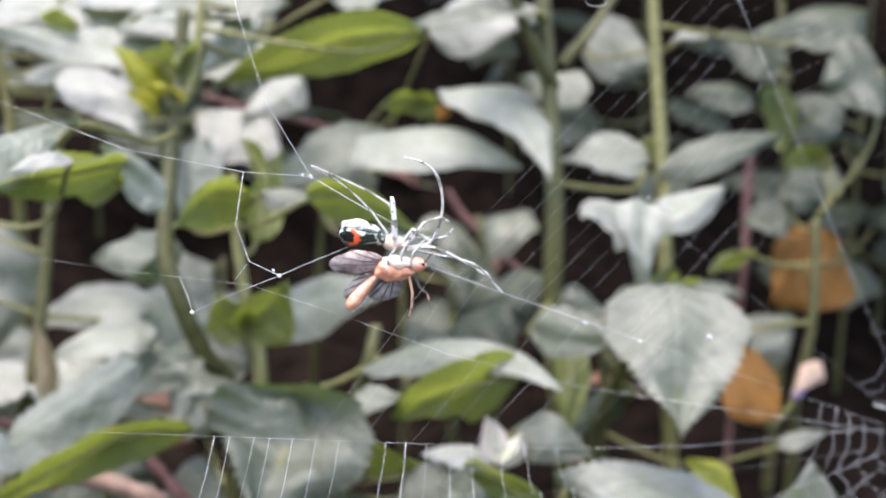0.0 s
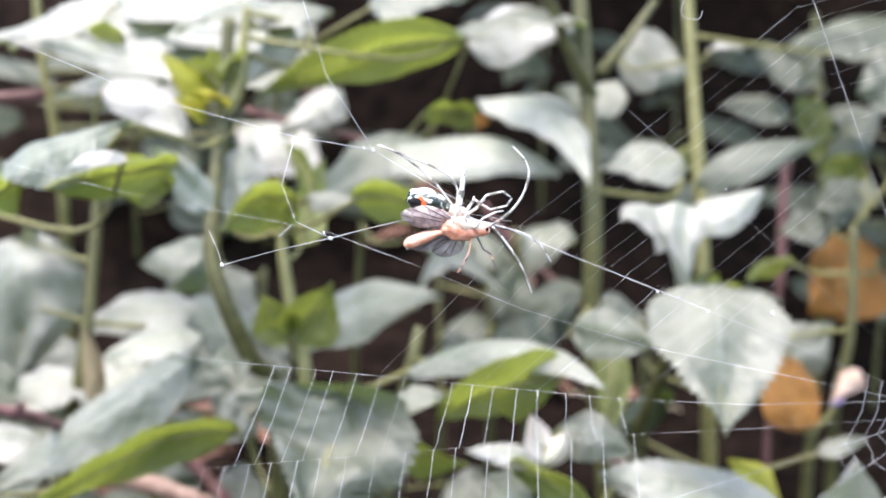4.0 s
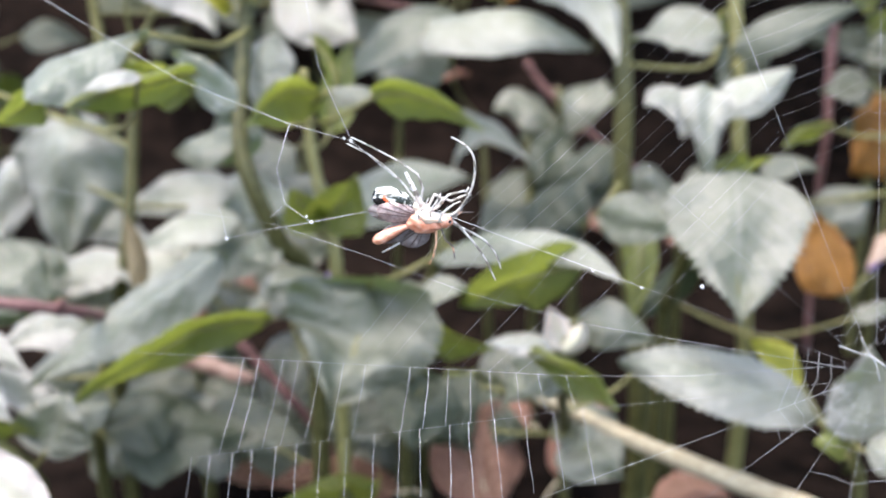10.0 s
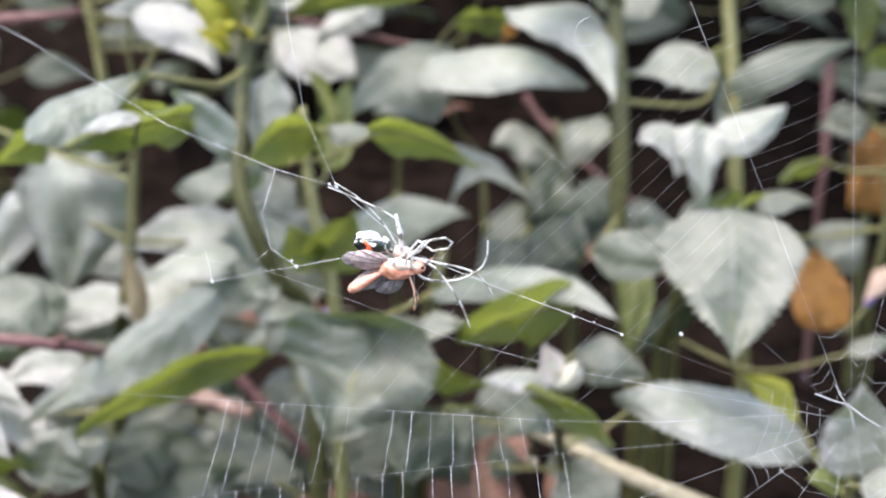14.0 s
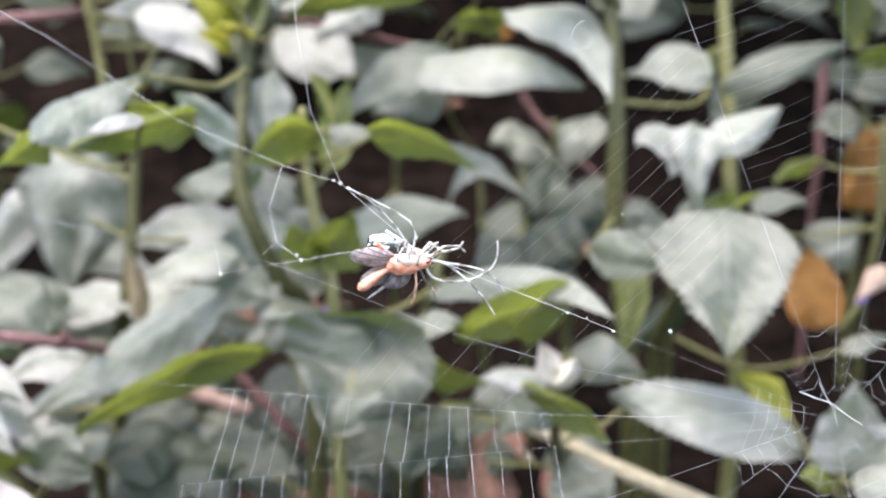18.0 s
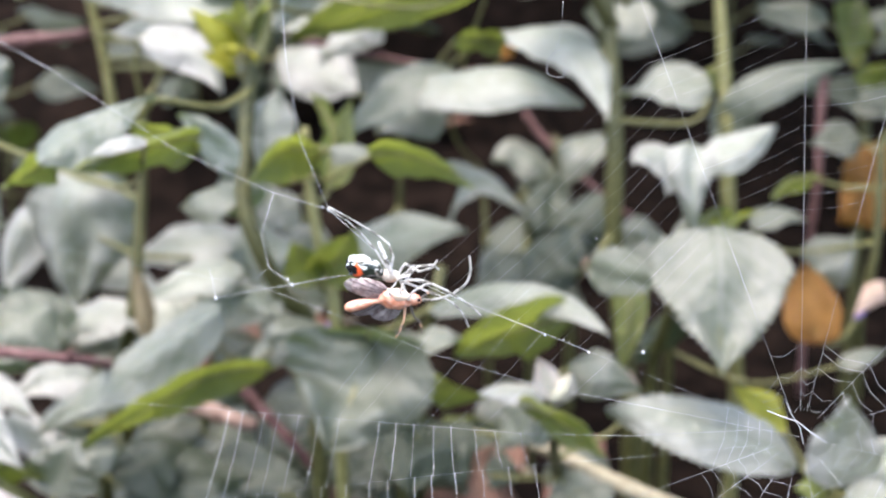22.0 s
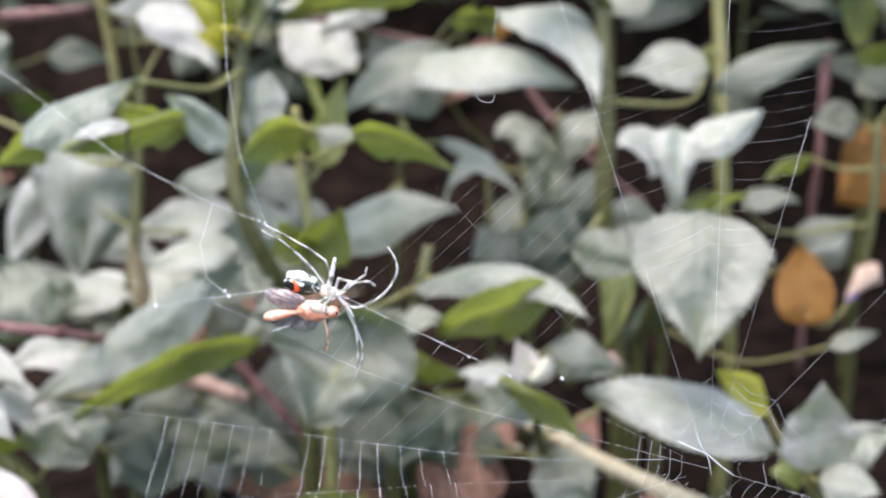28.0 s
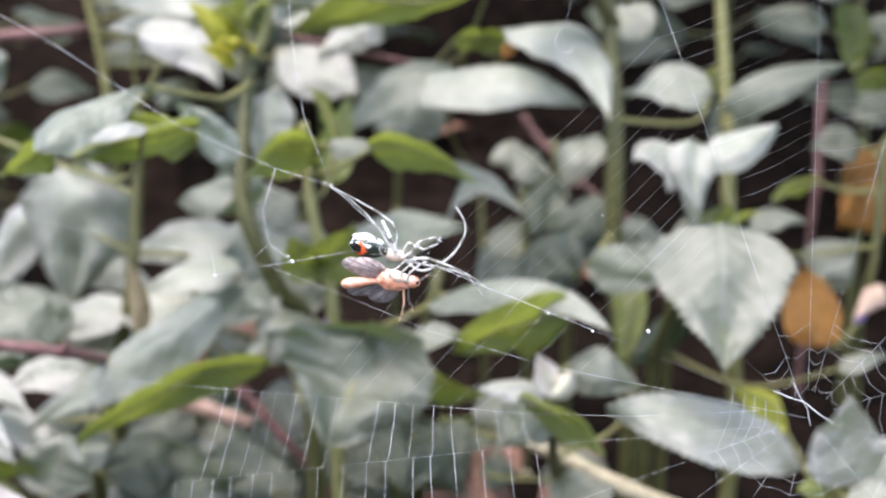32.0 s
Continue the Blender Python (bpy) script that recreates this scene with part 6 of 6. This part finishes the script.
    walk(spider, [
        (0, pose(-0.0121, 0.2116, 0.2406, 0, -2.2, 0)),
        (1, pose(-0.0109, 0.2039, 0.2359, 0, -0.4, 0)),
        (2, pose(-0.0079, 0.2088, 0.2346, 0, -1.1, 0)),
        (3, pose(-0.0115, 0.2126, 0.2408, 0, 1.9, 0)),
        (4, pose(-0.0116, 0.2213, 0.2393, 0, 1.4, 0)),
        (7, pose(-0.0109, 0.2181, 0.2378, 0, -0.2, 0)),
        (8, pose(-0.0093, 0.2189, 0.2367, 0, -1.0, 0)),
        (8.5, pose(-0.0104, 0.2195, 0.2366, 0, -0.1, 0)),
        (9, pose(-0.0111, 0.2200, 0.2372, 0, 0.7, 0)),
        (10, pose(-0.0112, 0.2243, 0.2368, 0, 0.8, 0)),
        (10.5, pose(-0.0117, 0.2194, 0.2382, 0, 1.2, 0)),
        (11, pose(-0.0123, 0.2242, 0.2367, 0, 1.6, 0)),
        (11.5, pose(-0.0122, 0.2239, 0.2373, 0, 0.1, 0)),
        (12, pose(-0.0116, 0.2231, 0.2377, 0, -1.4, 0)),
        (12.5, pose(-0.0119, 0.2235, 0.2378, 0, -1.0, 0)),
        (13, pose(-0.0116, 0.2251, 0.2376, 0, -0.5, 0)),
        (13.5, pose(-0.0120, 0.2251, 0.2374, 0, -0.1, 0)),
        (14, pose(-0.0125, 0.2236, 0.2375, 0, 0.4, 0)),
        (14.5, pose(-0.0125, 0.2231, 0.2376, 0, 0.4, 0)),
        (16.5, pose(-0.0108, 0.2224, 0.2399, 0, 0.5, 0)),
        (17, pose(-0.0115, 0.2219, 0.2394, 0, 0.5, 0)),
        (17.5, pose(-0.0110, 0.2235, 0.2384, 0, 0.1, 0)),
        (18, pose(-0.0106, 0.2235, 0.2380, 0, -0.4, 0)),
        (18.5, pose(-0.0109, 0.2237, 0.2378, 0, -0.4, 0)),
        (19, pose(-0.0111, 0.2224, 0.2383, 0, -0.4, 0)),
        (19.5, pose(-0.0117, 0.2232, 0.2382, 0, 0.1, 0)),
        (20, pose(-0.0121, 0.2223, 0.2390, 0, 0.6, 0)),
        (20.5, pose(-0.0121, 0.2221, 0.2385, 0, 1.6, 0)),
        (21, pose(-0.0126, 0.2213, 0.2385, 0, 2.6, 0)),
        (21.5, pose(-0.0121, 0.2214, 0.2384, 0, 2.5, 0)),
        (22, pose(-0.0127, 0.2224, 0.2383, 0, 2.3, 0)),
        (22.5, pose(-0.0128, 0.2233, 0.2377, 0, 1.3, 0)),
        (23, pose(-0.0128, 0.2219, 0.2384, 0, 0.4, 0)),
        (23.5, pose(-0.0132, 0.2231, 0.2377, 0, 0.6, 0)),
        (24, pose(-0.0136, 0.2240, 0.2387, 0, 0.8, 0)),
        (24.5, pose(-0.0133, 0.2243, 0.2376, 0, 1.3, 0)),
        (27, pose(-0.0115, 0.2179, 0.2347, 0, 3.7, 0)),
        (28, pose(-0.0125, 0.2174, 0.2363, 0, 2.6, 0)),
        (29, pose(-0.0150, 0.2235, 0.2361, 0, 1.0, 0)),
        (29.5, pose(-0.0155, 0.2208, 0.2365, 0, 1.4, 0)),
        (30, pose(-0.0146, 0.2191, 0.2369, 0, 1.8, 0)),
        (30.5, pose(-0.0135, 0.2213, 0.2362, 0, 2.8, 0)),
        (31, pose(-0.0160, 0.2240, 0.2361, 0, 3.7, 0)),
        (31.5, pose(-0.0133, 0.2223, 0.2345, 0, 3.5, 0)),
        (32, pose(-0.0133, 0.2234, 0.2373, 0, 3.2, 0)),
    ])
    walk(prey, [
        (0, pose(-0.0096, 0.2093, 0.2389, 0, -2.1, 0)),
        (1, pose(-0.0074, 0.2016, 0.2348, 0, 3.1, 0)),
        (2, pose(-0.0045, 0.2066, 0.2333, 0, 1.0, 0)),
        (3, pose(-0.0085, 0.2105, 0.2399, 0, 9.8, 0)),
        (4, pose(-0.0087, 0.2193, 0.2384, 0, 8.4, 0)),
        (7, pose(-0.0064, 0.2164, 0.2386, 0, 3.5, 0)),
        (8, pose(-0.0058, 0.2167, 0.2360, 0, 1.4, 0)),
        (8.5, pose(-0.0074, 0.2173, 0.2362, 0, 3.8, 0)),
        (9, pose(-0.0086, 0.2179, 0.2372, 0, 6.3, 0)),
        (10, pose(-0.0080, 0.2221, 0.2367, 0, 6.6, 0)),
        (10.5, pose(-0.0092, 0.2171, 0.2377, 0, 7.7, 0)),
        (11, pose(-0.0107, 0.2218, 0.2358, 0, 8.8, 0)),
        (11.5, pose(-0.0109, 0.2218, 0.2371, 0, 4.4, 0)),
        (12, pose(-0.0106, 0.2212, 0.2383, 0, 0.0, 0)),
        (12.5, pose(-0.0093, 0.2216, 0.2383, 0, 1.4, 0)),
        (13, pose(-0.0075, 0.2232, 0.2380, 0, 2.8, 0)),
        (13.5, pose(-0.0090, 0.2230, 0.2373, 0, 4.0, 0)),
        (14, pose(-0.0106, 0.2214, 0.2369, 0, 5.2, 0)),
        (14.5, pose(-0.0105, 0.2209, 0.2371, 0, 5.3, 0)),
        (16.5, pose(-0.0082, 0.2204, 0.2399, 0, 5.5, 0)),
        (17, pose(-0.0088, 0.2199, 0.2397, 0, 5.6, 0)),
        (17.5, pose(-0.0092, 0.2215, 0.2387, 0, 4.4, 0)),
        (18, pose(-0.0098, 0.2215, 0.2385, 0, 3.1, 0)),
        (18.5, pose(-0.0093, 0.2216, 0.2380, 0, 3.1, 0)),
        (19, pose(-0.0088, 0.2203, 0.2381, 0, 3.1, 0)),
        (19.5, pose(-0.0091, 0.2210, 0.2378, 0, 4.5, 0)),
        (20, pose(-0.0093, 0.2201, 0.2385, 0, 5.9, 0)),
        (20.5, pose(-0.0088, 0.2200, 0.2382, 0, 8.9, 0)),
        (21, pose(-0.0090, 0.2192, 0.2384, 0, 11.9, 0)),
        (21.5, pose(-0.0085, 0.2192, 0.2374, 0, 11.5, 0)),
        (22, pose(-0.0092, 0.2200, 0.2363, 0, 11.0, 0)),
        (22.5, pose(-0.0093, 0.2210, 0.2361, 0, 8.1, 0)),
        (23, pose(-0.0092, 0.2197, 0.2372, 0, 5.2, 0)),
        (23.5, pose(-0.0099, 0.2210, 0.2362, 0, 5.9, 0)),
        (24, pose(-0.0106, 0.2221, 0.2369, 0, 6.6, 0)),
        (24.5, pose(-0.0108, 0.2223, 0.2357, 0, 8.0, 0)),
        (27, pose(-0.0119, 0.2154, 0.2325, 0, 15.0, 0)),
        (28, pose(-0.0123, 0.2150, 0.2351, 0, 11.9, 0)),
        (29, pose(-0.0122, 0.2213, 0.2351, 0, 7.0, 0)),
        (29.5, pose(-0.0126, 0.2186, 0.2360, 0, 8.2, 0)),
        (30, pose(-0.0115, 0.2170, 0.2369, 0, 9.4, 0)),
        (30.5, pose(-0.0113, 0.2191, 0.2360, 0, 12.2, 0)),
        (31, pose(-0.0146, 0.2218, 0.2357, 0, 15.0, 0)),
        (31.5, pose(-0.0113, 0.2200, 0.2331, 0, 14.3, 0)),
        (32, pose(-0.0108, 0.2209, 0.2349, 0, 13.6, 0)),
    ])
    # the insect's abdomen lifts and sinks as it is turned
    walk(tail, [
        (0, pose(-0.0025, -0.0006, -0.0011, 0, -3.9, 0)),
        (1, pose(-0.0025, -0.0006, -0.0011, 0, 5.9, 0)),
        (2, pose(-0.0025, -0.0006, -0.0011, 0, 2.0, 0)),
        (3, pose(-0.0025, -0.0006, -0.0011, 0, 18.2, 0)),
        (4, pose(-0.0025, -0.0006, -0.0011, 0, 15.6, 0)),
        (7, pose(-0.0025, -0.0006, -0.0011, 0, 6.5, 0)),
        (8, pose(-0.0025, -0.0006, -0.0011, 0, 2.6, 0)),
        (8.5, pose(-0.0025, -0.0006, -0.0011, 0, 7.2, 0)),
        (9, pose(-0.0025, -0.0006, -0.0011, 0, 11.7, 0)),
        (10, pose(-0.0025, -0.0006, -0.0011, 0, 12.3, 0)),
        (10.5, pose(-0.0025, -0.0006, -0.0011, 0, 14.3, 0)),
        (11, pose(-0.0025, -0.0006, -0.0011, 0, 16.2, 0)),
        (11.5, pose(-0.0025, -0.0006, -0.0011, 0, 8.1, 0)),
        (12, pose(-0.0025, -0.0006, -0.0011, 0, 0.0, 0)),
        (12.5, pose(-0.0025, -0.0006, -0.0011, 0, 2.6, 0)),
        (13, pose(-0.0025, -0.0006, -0.0011, 0, 5.2, 0)),
        (13.5, pose(-0.0025, -0.0006, -0.0011, 0, 7.5, 0)),
        (14, pose(-0.0025, -0.0006, -0.0011, 0, 9.8, 0)),
        (14.5, pose(-0.0025, -0.0006, -0.0011, 0, 9.9, 0)),
        (16.5, pose(-0.0025, -0.0006, -0.0011, 0, 10.3, 0)),
        (17, pose(-0.0025, -0.0006, -0.0011, 0, 10.4, 0)),
        (17.5, pose(-0.0025, -0.0006, -0.0011, 0, 8.1, 0)),
        (18, pose(-0.0025, -0.0006, -0.0011, 0, 5.9, 0)),
        (18.5, pose(-0.0025, -0.0006, -0.0011, 0, 5.9, 0)),
        (19, pose(-0.0025, -0.0006, -0.0011, 0, 5.9, 0)),
        (19.5, pose(-0.0025, -0.0006, -0.0011, 0, 8.5, 0)),
        (20, pose(-0.0025, -0.0006, -0.0011, 0, 11.1, 0)),
        (20.5, pose(-0.0025, -0.0006, -0.0011, 0, 16.6, 0)),
        (21, pose(-0.0025, -0.0006, -0.0011, 0, 22.1, 0)),
        (21.5, pose(-0.0025, -0.0006, -0.0011, 0, 21.3, 0)),
        (22, pose(-0.0025, -0.0006, -0.0011, 0, 20.5, 0)),
        (22.5, pose(-0.0025, -0.0006, -0.0011, 0, 15.1, 0)),
        (23, pose(-0.0025, -0.0006, -0.0011, 0, 9.8, 0)),
        (23.5, pose(-0.0025, -0.0006, -0.0011, 0, 11.1, 0)),
        (24, pose(-0.0025, -0.0006, -0.0011, 0, 12.3, 0)),
        (24.5, pose(-0.0025, -0.0006, -0.0011, 0, 15.0, 0)),
        (27, pose(-0.0025, -0.0006, -0.0011, 0, 27.9, 0)),
        (28, pose(-0.0025, -0.0006, -0.0011, 0, 22.1, 0)),
        (29, pose(-0.0025, -0.0006, -0.0011, 0, 13.0, 0)),
        (29.5, pose(-0.0025, -0.0006, -0.0011, 0, 15.3, 0)),
        (30, pose(-0.0025, -0.0006, -0.0011, 0, 17.6, 0)),
        (30.5, pose(-0.0025, -0.0006, -0.0011, 0, 22.8, 0)),
        (31, pose(-0.0025, -0.0006, -0.0011, 0, 27.9, 0)),
        (31.5, pose(-0.0025, -0.0006, -0.0011, 0, 26.7, 0)),
        (32, pose(-0.0025, -0.0006, -0.0011, 0, 25.4, 0)),
    ])
    turns = [
        [(0, 0), (1, 8), (2, 4), (3, 26), (4.5, 30), (7, 34), (8, 34), (9, 19), (10, 14), (11, 6), (12, 0), (12.8, 40), (13.4, 75), (16.5, 80), (20, 70), (23, 66), (24.5, 38), (27, 66), (28, 42), (29, 28), (30, 2), (31, 20), (32, 40)],
        [(0, -34), (3, -34), (4, -12), (4.5, -8), (7, 0), (8, -72), (9, -40), (10.5, -6), (12, 0), (14, -8), (17, -12), (18, -20), (20, -30), (23, -40), (26, 0), (28, 18), (30, -12), (31, -54), (32, -44)],
        [(0, -16), (4, -16), (7, -10), (12, 0), (14, -16), (17, -20), (20, -10), (24, 0), (28, 35), (30, 10), (31, -22), (32, -20)],
        [(0, 0), (8, 4), (14, 10), (18, 20), (20, 24), (24, 0), (28, 10), (32, 0)],
        [(0, 0), (2, -5), (3, -9), (4, -7), (8, 3), (14, -2), (20, 3), (32, 0)],
        [(0, 12), (2, 22), (4, 20), (7, -14), (8, -16), (12, 6), (13, 14), (14, 6), (17, -34), (18, -38), (20, 28), (21, -8), (23, -8), (24, -26), (26, 8), (27, 40), (28, 26), (29, -28), (31, -36), (32, -10)],
        [(0, 14), (4, 10), (8, 0), (12, 0), (14, 15), (17, 10), (20, 18), (24, -10), (28, -12), (32, 0)],
        [(0, 0), (2, -5), (3, -8), (4, -6), (8, -4), (12, 0), (14, 3), (20, 3), (28, -3), (32, 0)],
    ]
    for leg, rows in zip(LEGS, turns):
        walk(leg, [(t, Matrix.Translation(leg.location.copy()) @ pose(0, 0, 0, 0, a, 0)) for t, a in rows])
    kicks = [(0, 0), (2, 14), (4, -16), (7, 10), (9, -6), (12, 0), (14, 16), (17, -10), (20, 8), (23, -14), (28, 20), (30, -16), (32, 6)]
    # one hind leg stays folded along the abdomen, and trails free for a while near the end
    trailing = [(0, -6), (3, -30), (7, -12), (12, -8), (14, -20), (17, -14), (18, -2), (19, -22), (20, -24), (22, -44), (23, -4), (24.5, -6), (27, -6), (28, -12), (30, -40), (32, -46)]
    for n, leg in enumerate(PREY_LEGS):
        walk(leg, [(t, Matrix.Translation(leg.location.copy()) @ pose(0, 0, 0, 0, a * (1 if n % 2 else -0.8), 0)) for t, a in (trailing if n == 2 else kicks)])


motions()
